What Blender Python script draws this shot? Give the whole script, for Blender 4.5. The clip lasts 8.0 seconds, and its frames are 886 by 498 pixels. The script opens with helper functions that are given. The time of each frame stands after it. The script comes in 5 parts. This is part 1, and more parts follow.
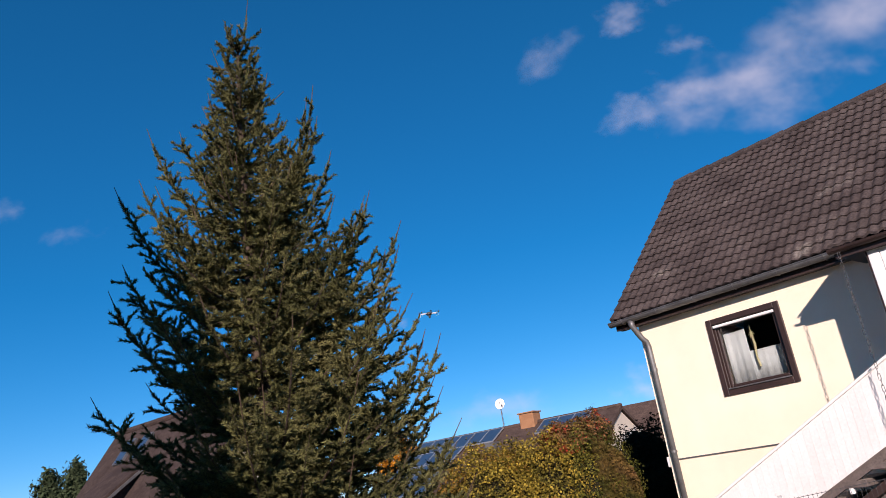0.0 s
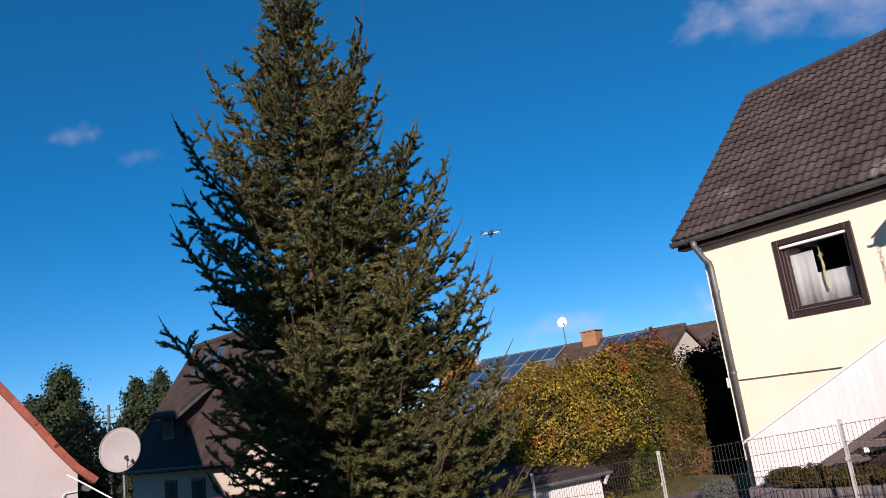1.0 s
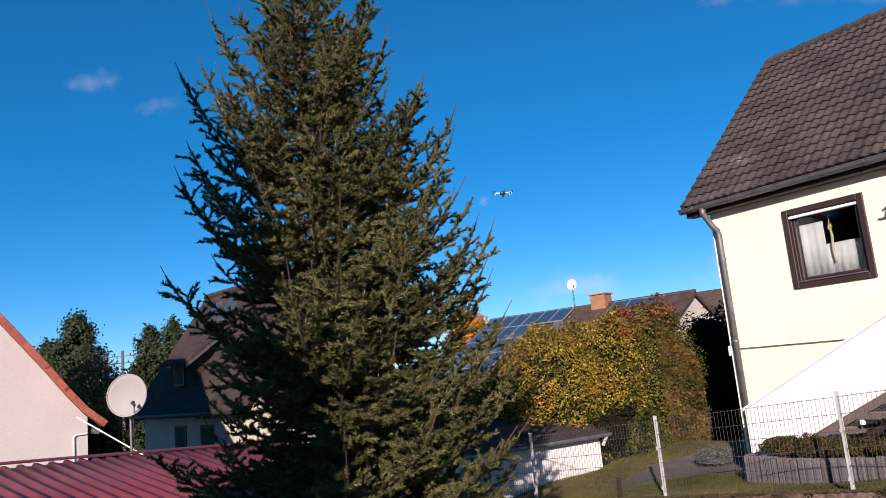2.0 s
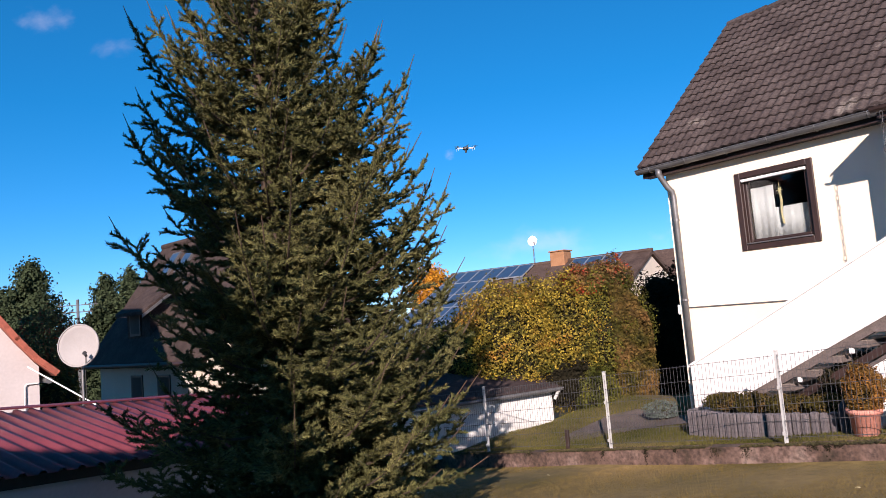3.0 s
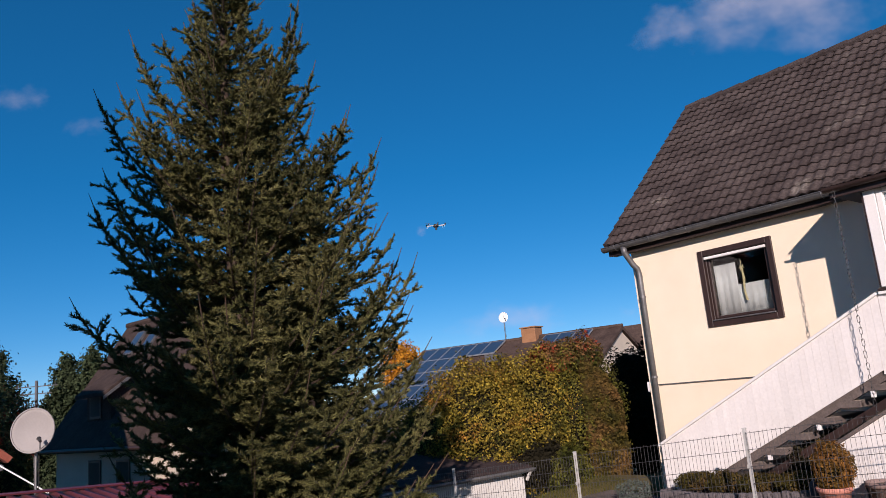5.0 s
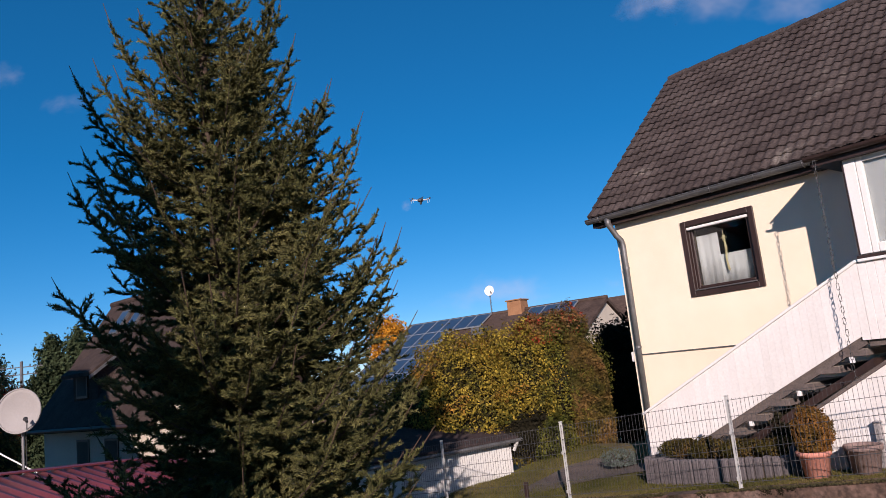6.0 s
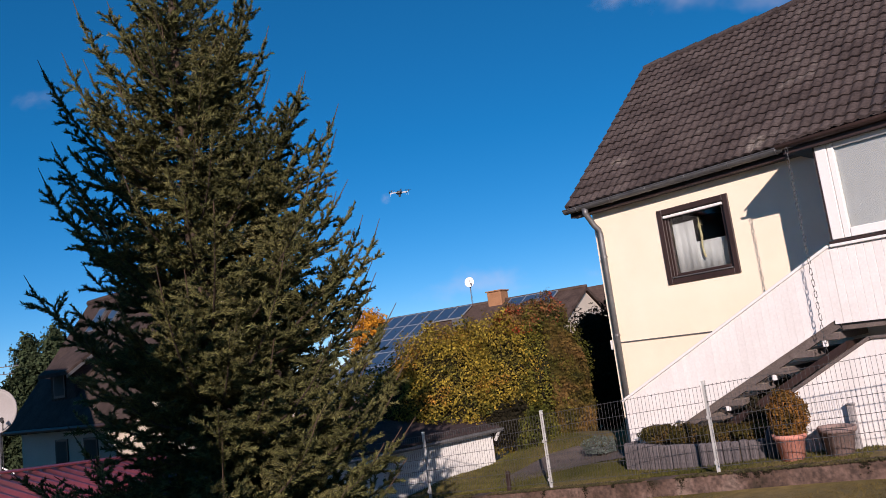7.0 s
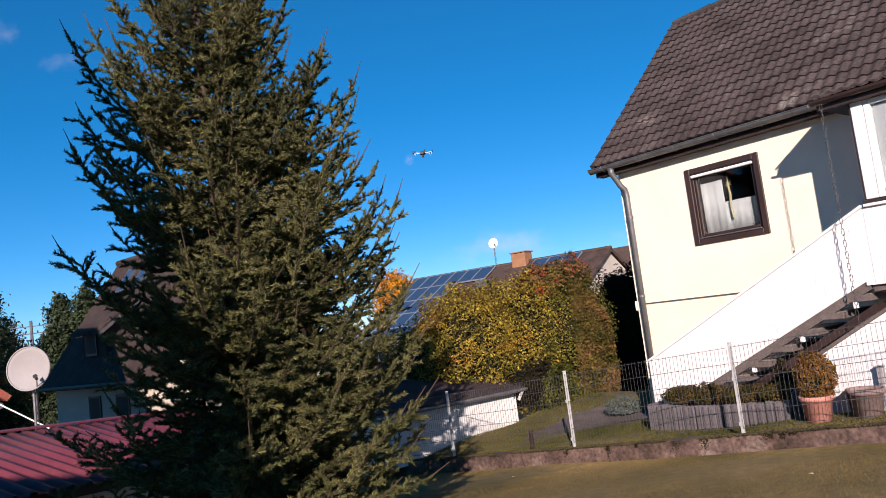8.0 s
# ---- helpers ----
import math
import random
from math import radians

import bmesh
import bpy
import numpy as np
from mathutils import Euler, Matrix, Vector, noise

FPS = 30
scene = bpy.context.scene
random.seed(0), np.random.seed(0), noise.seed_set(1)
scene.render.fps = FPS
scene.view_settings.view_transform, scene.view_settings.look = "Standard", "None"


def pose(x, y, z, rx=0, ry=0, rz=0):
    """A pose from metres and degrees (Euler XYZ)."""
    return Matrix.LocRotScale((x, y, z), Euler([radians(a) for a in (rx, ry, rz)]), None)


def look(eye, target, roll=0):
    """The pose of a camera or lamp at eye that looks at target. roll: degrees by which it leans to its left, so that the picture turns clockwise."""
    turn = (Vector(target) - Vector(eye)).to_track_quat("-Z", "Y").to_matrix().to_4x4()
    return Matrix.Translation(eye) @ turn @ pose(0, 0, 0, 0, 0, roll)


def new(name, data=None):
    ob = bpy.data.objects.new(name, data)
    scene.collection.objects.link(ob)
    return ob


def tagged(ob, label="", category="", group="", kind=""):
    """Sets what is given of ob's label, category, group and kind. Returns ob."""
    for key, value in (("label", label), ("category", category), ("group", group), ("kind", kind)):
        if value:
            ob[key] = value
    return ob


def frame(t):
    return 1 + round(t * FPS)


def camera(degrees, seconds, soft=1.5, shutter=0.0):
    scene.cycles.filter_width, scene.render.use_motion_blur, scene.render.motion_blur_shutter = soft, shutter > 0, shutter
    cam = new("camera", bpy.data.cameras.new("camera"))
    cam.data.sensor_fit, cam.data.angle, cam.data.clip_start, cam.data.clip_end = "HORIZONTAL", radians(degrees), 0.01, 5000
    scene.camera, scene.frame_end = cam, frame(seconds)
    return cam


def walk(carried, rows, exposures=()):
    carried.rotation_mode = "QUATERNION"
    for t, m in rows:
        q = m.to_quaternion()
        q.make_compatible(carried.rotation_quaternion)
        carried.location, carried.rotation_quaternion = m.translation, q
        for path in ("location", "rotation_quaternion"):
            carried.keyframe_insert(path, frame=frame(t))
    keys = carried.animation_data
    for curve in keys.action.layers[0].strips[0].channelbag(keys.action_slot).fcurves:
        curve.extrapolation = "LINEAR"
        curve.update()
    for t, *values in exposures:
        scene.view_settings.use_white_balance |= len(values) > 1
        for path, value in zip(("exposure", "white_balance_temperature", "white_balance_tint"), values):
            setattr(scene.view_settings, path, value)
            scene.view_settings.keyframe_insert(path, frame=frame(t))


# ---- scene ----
cam = camera(62.00, 8.0, soft=0.72)
PATH = [
    (0, (-0.482, -0.070, 1.558), (-0.399, 1.833, 2.170), -9.03),
    (0.5, (-0.362, -0.058, 1.582), (-0.410, 1.861, 2.141), -8.56),
    (1, (-0.342, -0.038, 1.577), (-0.466, 1.913, 2.003), -7.65),
    (1.2, (-0.333, -0.045, 1.573), (-0.438, 1.935, 1.835), -8.19),
    (2.3, (-0.132, -0.021, 1.596), (-0.322, 1.942, 1.927), -4.86),
    (2.5, (-0.098, -0.043, 1.608), (-0.261, 1.929, 1.900), -5.15),
    (3, (-0.100, -0.040, 1.596), (-0.193, 1.949, 1.783), -4.75),
    (3.5, (-0.100, -0.063, 1.613), (-0.176, 1.903, 1.973), -2.36),
    (4, (-0.086, -0.057, 1.610), (-0.083, 1.935, 1.784), -4.12),
    (4.5, (-0.060, -0.047, 1.616), (-0.050, 1.915, 2.003), -5.41),
    (5, (-0.044, -0.057, 1.623), (-0.043, 1.905, 2.006), -5.37),
    (5.2, (-0.052, -0.061, 1.622), (-0.032, 1.911, 1.953), -5.62),
    (6.5, (-0.016, -0.064, 1.614), (0.029, 1.912, 1.922), -6.86),
    (7, (-0.009, -0.067, 1.607), (0.075, 1.911, 1.891), -7.47),
    (7.5, (-0.005, -0.045, 1.601), (0.044, 1.943, 1.813), -7.28),
    (8, (-0.007, -0.017, 1.599), (-0.000, 1.974, 1.788), -7.20),
]
walk(cam, [(t, look(eye, target, roll)) for t, eye, target, roll in PATH],
     exposures=[(0, 0.7, 6750, 26), (0.5, 0.5, 6750, 26), (1, 0.68, 6750, 26), (1.3, 0.85, 6750, 26), (2.3, 0.86, 6750, 26), (2.6, 0.86, 6750, 26), (3, 1.08, 6750, 26), (3.5, 0.74, 6750, 26), (4, 0.92, 6750, 26), (4.3, 0.85, 6750, 26), (4.5, 0.62, 6750, 26), (5, 0.4, 6750, 26), (6.5, 0.55, 6750, 26), (7, 0.52, 6750, 26), (7.5, 0.6, 6750, 26), (8, 0.86, 6750, 26)])

# ---- world, sun and exposure ----
SUN_EL = radians(21)
world = bpy.data.worlds.new("world")
scene.world = world
world.use_nodes = True
wn = world.node_tree
sky = wn.nodes.new("ShaderNodeTexSky")
sky.sky_type = "NISHITA"
sky.sun_disc = False
sky.sun_elevation = SUN_EL
sky.sun_rotation = math.pi + radians(5.3)
sky.altitude = 1500
sky.air_density, sky.dust_density, sky.ozone_density = 0.75, 0.0, 6.0
wn.nodes["Background"].inputs[1].default_value = 0.112
deep = wn.nodes.new("ShaderNodeHueSaturation")
deep.inputs["Hue"].default_value = 0.491
deep.inputs["Saturation"].default_value = 1.33
deep.inputs["Value"].default_value = 0.97
even = wn.nodes.new("ShaderNodeGamma")
even.inputs["Gamma"].default_value = 0.8
wn.links.new(sky.outputs[0], even.inputs["Color"])
wn.links.new(even.outputs[0], deep.inputs["Color"])
wn.links.new(deep.outputs[0], wn.nodes["Background"].inputs[0])

sun = new("sun", bpy.data.lights.new("sun", "SUN"))
sun.data.energy = 4.2
sun.data.angle = radians(0.5)
sun.data.color = (1.0, 0.93, 0.82)
sun.matrix_world = look((-5.6, -60, 60.3 * math.tan(SUN_EL)), (0, 0, 0))

# ---- materials ----


def material(name, colors, rough=0.8, scale=3.0, grain=0.0, grain_scale=60.0, bump=0.2, bump_scale=40.0, metal=0.0,
             stops=None, vary=0.0, island=False, stretch=(1, 1, 1), spec=0.5, translucent=0.0, whole=False):
    """A surface of two noises (stains and grain) over a colour ramp, with fine relief; vary: brightness from piece to piece; whole: stains run on over many pieces."""
    m = bpy.data.materials.new(name)
    m.use_nodes = True
    nt = m.node_tree
    n, l = nt.nodes, nt.links
    p = n["Principled BSDF"]
    p.inputs["Roughness"].default_value = rough
    p.inputs["Metallic"].default_value = metal
    p.inputs["Specular IOR Level"].default_value = spec
    co = n.new("ShaderNodeTexCoord")
    mp = n.new("ShaderNodeMapping")
    mp.inputs["Scale"].default_value = stretch
    if whole:
        l.new(n.new("ShaderNodeNewGeometry").outputs["Position"], mp.inputs[0])
    else:
        l.new(co.outputs["Object"], mp.inputs[0])
    big = n.new("ShaderNodeTexNoise")
    big.inputs["Scale"].default_value = scale
    big.inputs["Detail"].default_value = 6
    big.inputs["Roughness"].default_value = 0.6
    l.new(mp.outputs[0], big.inputs["Vector"])
    ramp = n.new("ShaderNodeValToRGB")
    els = ramp.color_ramp.elements
    if stops is None:
        stops = [0.3 + 0.4 * i / max(1, len(colors) - 1) for i in range(len(colors))]
    while len(els) < len(colors):
        els.new(0.5)
    for e, s, c in zip(els, stops, colors):
        e.position, e.color = s, (*c, 1)
    l.new(big.outputs["Fac"], ramp.inputs[0])
    out = ramp.outputs[0]
    fine = n.new("ShaderNodeTexNoise")
    fine.inputs["Scale"].default_value = grain_scale
    fine.inputs["Detail"].default_value = 4
    l.new(mp.outputs[0], fine.inputs["Vector"])

    def scaled(source, amount, lo, colour):
        mr = n.new("ShaderNodeMapRange")
        mr.inputs[1].default_value, mr.inputs[2].default_value = lo, 1 - lo
        mr.inputs[3].default_value, mr.inputs[4].default_value = 1 - amount, 1 + amount
        l.new(source, mr.inputs[0])
        mix = n.new("ShaderNodeMix")
        mix.data_type, mix.blend_type = "RGBA", "MULTIPLY"
        mix.inputs["Factor"].default_value = 1
        l.new(colour, mix.inputs["A"])
        l.new(mr.outputs[0], mix.inputs["B"])
        return mix.outputs["Result"]
    if grain:
        out = scaled(fine.outputs["Fac"], grain, 0.3, out)
    if vary:
        if island:
            g = n.new("ShaderNodeNewGeometry")
            out = scaled(g.outputs["Random Per Island"], vary, 0.0, out)
        else:
            g = n.new("ShaderNodeObjectInfo")
            out = scaled(g.outputs["Random"], vary, 0.0, out)
    l.new(out, p.inputs["Base Color"])
    if bump:
        b = n.new("ShaderNodeBump")
        b.inputs["Strength"].default_value = bump
        b.inputs["Distance"].default_value = 0.01
        f2 = n.new("ShaderNodeTexNoise")
        f2.inputs["Scale"].default_value = bump_scale
        f2.inputs["Detail"].default_value = 5
        l.new(mp.outputs[0], f2.inputs["Vector"])
        l.new(f2.outputs["Fac"], b.inputs["Height"])
        l.new(b.outputs[0], p.inputs["Normal"])
    if translucent:
        t = n.new("ShaderNodeBsdfTranslucent")
        l.new(out, t.inputs["Color"])
        ms = n.new("ShaderNodeMixShader")
        ms.inputs[0].default_value = translucent
        l.new(p.outputs[0], ms.inputs[1])
        l.new(t.outputs[0], ms.inputs[2])
        l.new(ms.outputs[0], n["Material Output"].inputs[0])
    return m


PLASTER = material("plaster", [(0.80, 0.675, 0.525), (0.86, 0.745, 0.595)], 0.9, 1.2, 0.05, 180, 0.35, 220)
WHITE_BOARD = material("white_board", [(0.68, 0.65, 0.635), (0.76, 0.73, 0.72)], 0.6, 1.5, 0.05, 30, 0.1, 60, vary=0.03, whole=True)
WHITE_PAINT = material("white_paint", [(0.70, 0.69, 0.68), (0.77, 0.76, 0.75)], 0.5, 2, 0.03, 40, 0.05, 60)
TILE = material("roof_tile", [(0.044, 0.033, 0.032), (0.060, 0.046, 0.044), (0.070, 0.055, 0.052), (0.20, 0.175, 0.155)], 0.9, 1.4, 0.35, 28, 0.5, 45, stops=[0.35, 0.50, 0.64, 0.78], spec=0.2, vary=0.11, whole=True)
TILE_REST = material("roof_tile_rest", [(0.044, 0.033, 0.032), (0.060, 0.046, 0.044), (0.070, 0.055, 0.052), (0.20, 0.175, 0.155)], 0.9, 1.4, 0.35, 28, 0.5, 45, stops=[0.35, 0.50, 0.64, 0.78], spec=0.2, vary=0.11, island=True, whole=True)
DARK_WOOD = material("dark_wood", [(0.022, 0.012, 0.011), (0.040, 0.021, 0.018)], 0.5, 3, 0.2, 30, 0.15, 40, stretch=(1, 1, 0.2))
ZINC = material("zinc", [(0.12, 0.12, 0.125), (0.20, 0.20, 0.205)], 0.5, 4, 0.1, 30, 0.1, 30, metal=0.6)
GALV = material("galvanized_steel", [(0.40, 0.40, 0.40), (0.52, 0.52, 0.51)], 0.5, 6, 0.08, 50, 0.05, 50, metal=0.15)
WIRE = material("fence_wire", [(0.05, 0.05, 0.053), (0.085, 0.085, 0.09)], 0.7, 6, 0.1, 50, 0.0, metal=0.2)
LAWN = material("lawn", [(0.060, 0.048, 0.013), (0.112, 0.082, 0.024), (0.150, 0.104, 0.034), (0.19, 0.128, 0.047)], 0.95, 0.55, 0.25, 9, 0.3, 30, stops=[0.3, 0.45, 0.58, 0.72])
CONCRETE = material("old_concrete", [(0.020, 0.016, 0.008), (0.065, 0.038, 0.028), (0.115, 0.072, 0.058), (0.20, 0.145, 0.12)], 0.95, 2.2, 0.5, 22, 1.0, 18, stops=[0.30, 0.42, 0.58, 0.72])
BARK = material("bark", [(0.028, 0.018, 0.012), (0.065, 0.042, 0.028)], 0.9, 8, 0.3, 40, 0.8, 40)
NEEDLES = material("spruce_needles", [(0.037, 0.041, 0.015), (0.092, 0.091, 0.033), (0.174, 0.156, 0.064)], 0.8, 1.6, 0.35, 9, 0.0, spec=0.12, translucent=0.08, vary=0.45, island=True)
FAR_TILE = material("far_roof_tile", [(0.055, 0.037, 0.031), (0.10, 0.068, 0.056)], 0.9, 2, 0.3, 14, 0.3, 20, spec=0.12)
FAR_WALL = material("far_wall", [(0.52, 0.45, 0.37), (0.60, 0.52, 0.42)], 0.9, 1, 0.05, 20, 0.1, 40)
GREY_WALL = material("grey_wall", [(0.41, 0.365, 0.355), (0.46, 0.415, 0.405)], 0.9, 1, 0.05, 20, 0.1, 40)
RED_SHEET = material("red_sheet", [(0.12, 0.024, 0.034), (0.175, 0.036, 0.048)], 0.5, 1.5, 0.1, 20, 0.1, 30)
DARK = material("dark_metal", [(0.02, 0.02, 0.022), (0.035, 0.035, 0.037)], 0.5, 5, 0.1, 30, 0.05, 30)
PANEL = material("solar_cell", [(0.022, 0.048, 0.090), (0.034, 0.066, 0.118)], 0.28, 3, 0.1, 20, 0.0)
CLAY = material("orange_brick", [(0.25, 0.118, 0.056), (0.32, 0.160, 0.080)], 0.9, 4, 0.2, 20, 0.3, 30)

LEAF_YELLOW = material("autumn_leaves", [(0.052, 0.058, 0.012), (0.135, 0.112, 0.020), (0.32, 0.225, 0.032), (0.17, 0.138, 0.022), (0.31, 0.155, 0.028)], 0.6, 1.35, 0.4, 5, 0.0, stops=[0.37, 0.44, 0.50, 0.56, 0.63], spec=0.15, vary=0.7, island=True, translucent=0.3)
LEAF_GREEN = material("green_leaves", [(0.032, 0.038, 0.008), (0.070, 0.074, 0.014), (0.125, 0.112, 0.018), (0.24, 0.165, 0.022)], 0.6, 1.7, 0.3, 6, 0.0, stops=[0.34, 0.45, 0.56, 0.68], spec=0.15, vary=0.6, island=True, translucent=0.25)
LEAF_BROWN = material("hedge_leaves", [(0.024, 0.028, 0.006), (0.064, 0.050, 0.010), (0.100, 0.062, 0.018), (0.14, 0.075, 0.026)], 0.7, 1.8, 0.3, 6, 0.0, stops=[0.34, 0.45, 0.56, 0.68], spec=0.15, vary=0.6, island=True, translucent=0.2)
LEAF_RED = material("red_leaves", [(0.05, 0.045, 0.012), (0.13, 0.085, 0.030), (0.22, 0.11, 0.045), (0.34, 0.045, 0.024)], 0.6, 2.8, 0.2, 8, 0.0, stops=[0.36, 0.45, 0.54, 0.60], spec=0.15, vary=0.6, island=True, translucent=0.3)
LEAF_ORANGE = material("orange_leaves", [(0.38, 0.140, 0.013), (0.48, 0.22, 0.022), (0.34, 0.090, 0.010)], 1.0, 0.9, 0.15, 4, 0.0, spec=0.1, vary=0.5, island=True, translucent=0.3)
# near-black, also used where shade lies inside and between shrubs
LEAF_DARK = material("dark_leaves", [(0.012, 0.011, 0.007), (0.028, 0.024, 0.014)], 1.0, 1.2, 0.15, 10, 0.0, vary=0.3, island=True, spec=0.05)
LEAF_RUST = material("rust_leaves", [(0.070, 0.058, 0.012), (0.16, 0.080, 0.018), (0.25, 0.105, 0.026)], 0.75, 5, 0.3, 20, 0.0, spec=0.15, vary=0.4, island=True, translucent=0.15)
SHOOT = material("needle_shoot", [(0.024, 0.025, 0.009), (0.050, 0.046, 0.016)], 0.9, 5, 0.2, 30, 0.0)
LEADER = material("leader_bark", [(0.060, 0.036, 0.022), (0.10, 0.060, 0.038)], 0.9, 8, 0.2, 40, 0.0)
SOLAR_FRAME = material("solar_frame", [(0.27, 0.29, 0.32), (0.34, 0.36, 0.39)], 0.4, 5, 0.05, 20, 0.0, metal=0.3)
FLOWER = material("pale_leaves", [(0.26, 0.25, 0.23), (0.42, 0.40, 0.38)], 0.9, 3, 0.1, 10, 0.0, vary=0.2, island=True)
FAR_CONIFER = material("far_conifer", [(0.018, 0.028, 0.014), (0.045, 0.06, 0.03)], 1.0, 0.7, 0.2, 4, 0.0, vary=0.45, island=True, spec=0.05)
TERRACOTTA = material("terracotta", [(0.52, 0.195, 0.145), (0.64, 0.285, 0.22)], 0.85, 6, 0.15, 40, 0.2, 60)
OLD_CLAY = material("weathered_clay", [(0.16, 0.11, 0.10), (0.28, 0.19, 0.17)], 0.9, 6, 0.2, 40, 0.3, 60)
PALISADE = material("palisade_stone", [(0.080, 0.068, 0.072), (0.14, 0.122, 0.128)], 0.9, 5, 0.2, 40, 0.5, 50, vary=0.12)
OLD_POST = material("old_post", [(0.22, 0.20, 0.20), (0.32, 0.30, 0.30)], 0.9, 6, 0.2, 40, 0.3, 60)
DARK_TILE = material("dark_roof_tile", [(0.034, 0.024, 0.022), (0.064, 0.046, 0.041)], 0.9, 2, 0.3, 14, 0.3, 20, spec=0.12)
OLD_WALL = material("old_cream_wall", [(0.43, 0.37, 0.30), (0.50, 0.43, 0.35)], 0.9, 1, 0.08, 20, 0.1, 40)
PATH_SOIL = material("gravel_path", [(0.078, 0.058, 0.054), (0.125, 0.096, 0.088)], 0.95, 3, 0.4, 60, 0.8, 60)
SOIL = material("soil", [(0.03, 0.022, 0.016), (0.06, 0.045, 0.03)], 0.95, 4, 0.3, 40, 0.8, 40)
STEP = material("stair_stone", [(0.085, 0.066, 0.06), (0.14, 0.11, 0.10)], 0.85, 5, 0.25, 50, 0.4, 60)
# lighter copy of the stair stone, for light falling on the step tops
STEP_TOP_LIT = material("stair_top_lit", [(0.15, 0.12, 0.10), (0.22, 0.18, 0.155)], 0.8, 5, 0.15, 50, 0.2, 60)
BLIND = material("grey_blind", [(0.38, 0.375, 0.38), (0.44, 0.43, 0.435)], 0.7, 1.5, 0.03, 30, 0.03, 60)
CURTAIN = material("net_curtain", [(0.56, 0.56, 0.57), (0.66, 0.66, 0.67)], 0.9, 6, 0.1, 60, 0.1, 90, translucent=0.2)
STRAW = material("dried_straw", [(0.36, 0.30, 0.16), (0.5, 0.43, 0.25)], 0.9, 9, 0.2, 60, 0.2, 60)
# near-black in place of indoor shade, for the room and far panes
ROOM = material("unlit_room", [(0.03, 0.026, 0.025), (0.05, 0.045, 0.04)], 0.9, 1, 0.1, 10, 0.0)
DISH_WHITE = material("dish_white", [(0.27, 0.25, 0.245), (0.30, 0.28, 0.275)], 0.85, 3, 0.04, 40, 0.02, 40)
ROOF_FELT = material("roof_felt", [(0.035, 0.025, 0.026), (0.06, 0.045, 0.045)], 1.0, 2, 0.2, 20, 0.3, 40, spec=0.1)
RED_TILE = material("red_roof_tile", [(0.24, 0.060, 0.036), (0.34, 0.095, 0.060)], 0.85, 4, 0.2, 20, 0.3, 30, vary=0.15)
SHED_WHITE = material("shed_white", [(0.50, 0.49, 0.48), (0.60, 0.59, 0.57)], 0.8, 2, 0.1, 30, 0.2, 40)
BLUE_GREY = material("blue_grey_plastic", [(0.026, 0.034, 0.045), (0.04, 0.05, 0.064)], 1.0, 5, 0.08, 30, 0.05, 40)
MOSS = material("moss", [(0.018, 0.016, 0.005), (0.045, 0.038, 0.010), (0.085, 0.058, 0.022)], 0.95, 5, 0.3, 40, 0.6, 60)


def glass_material():
    m = bpy.data.materials.new("window_glass")
    m.use_nodes = True
    nt = m.node_tree
    n, l = nt.nodes, nt.links
    n.remove(n["Principled BSDF"])
    tr, gl = n.new("ShaderNodeBsdfTransparent"), n.new("ShaderNodeBsdfGlossy")
    gl.inputs["Roughness"].default_value = 0.02
    tr.inputs["Color"].default_value = (0.86, 0.9, 0.9, 1)
    fr, mx = n.new("ShaderNodeFresnel"), n.new("ShaderNodeMixShader")
    fr.inputs["IOR"].default_value = 1.5
    l.new(fr.outputs[0], mx.inputs[0])
    l.new(tr.outputs[0], mx.inputs[1])
    l.new(gl.outputs[0], mx.inputs[2])
    l.new(mx.outputs[0], n["Material Output"].inputs[0])
    return m


GLASS = glass_material()


def cloud_material(name, seed, soft, gain, tone, aspect):
    """Vapour that thins out towards the sheet's rim, uneven by two noises."""
    m = bpy.data.materials.new(name)
    m.use_nodes = True
    nt = m.node_tree
    n, l = nt.nodes, nt.links
    n.remove(n["Principled BSDF"])
    co, ln = n.new("ShaderNodeTexCoord"), n.new("ShaderNodeVectorMath")
    ln.operation = "LENGTH"
    l.new(co.outputs["Object"], ln.inputs[0])
    mp = n.new("ShaderNodeMapping")
    mp.inputs["Location"].default_value = (seed, seed * 1.7, 0)
    mp.inputs["Scale"].default_value = (aspect, 1, 1)
    l.new(co.outputs["Object"], mp.inputs[0])
    nz = n.new("ShaderNodeTexNoise")
    nz.inputs["Scale"].default_value = 1.1
    nz.inputs["Detail"].default_value = 4
    nz.inputs["Roughness"].default_value = 0.5
    l.new(mp.outputs[0], nz.inputs["Vector"])
    a = n.new("ShaderNodeMath")
    a.operation = "MULTIPLY_ADD"
    a.inputs[1].default_value, a.inputs[2].default_value = 2.0, -0.36
    l.new(nz.outputs["Fac"], a.inputs[0])
    s = n.new("ShaderNodeMath")
    s.operation = "SUBTRACT"
    l.new(a.outputs[0], s.inputs[0])
    l.new(ln.outputs["Value"], s.inputs[1])
    mr = n.new("ShaderNodeMapRange")
    mr.interpolation_type = "SMOOTHSTEP"
    mr.inputs[1].default_value, mr.inputs[2].default_value = 0.0, soft
    mr.inputs[3].default_value, mr.inputs[4].default_value = 0.0, gain
    l.new(s.outputs[0], mr.inputs[0])
    em, tr, mx = n.new("ShaderNodeEmission"), n.new("ShaderNodeBsdfTransparent"), n.new("ShaderNodeMixShader")
    em.inputs["Color"].default_value = (*tone, 1)
    l.new(mr.outputs[0], mx.inputs[0])
    l.new(tr.outputs[0], mx.inputs[1])
    l.new(em.outputs[0], mx.inputs[2])
    l.new(mx.outputs[0], n["Material Output"].inputs[0])
    return m


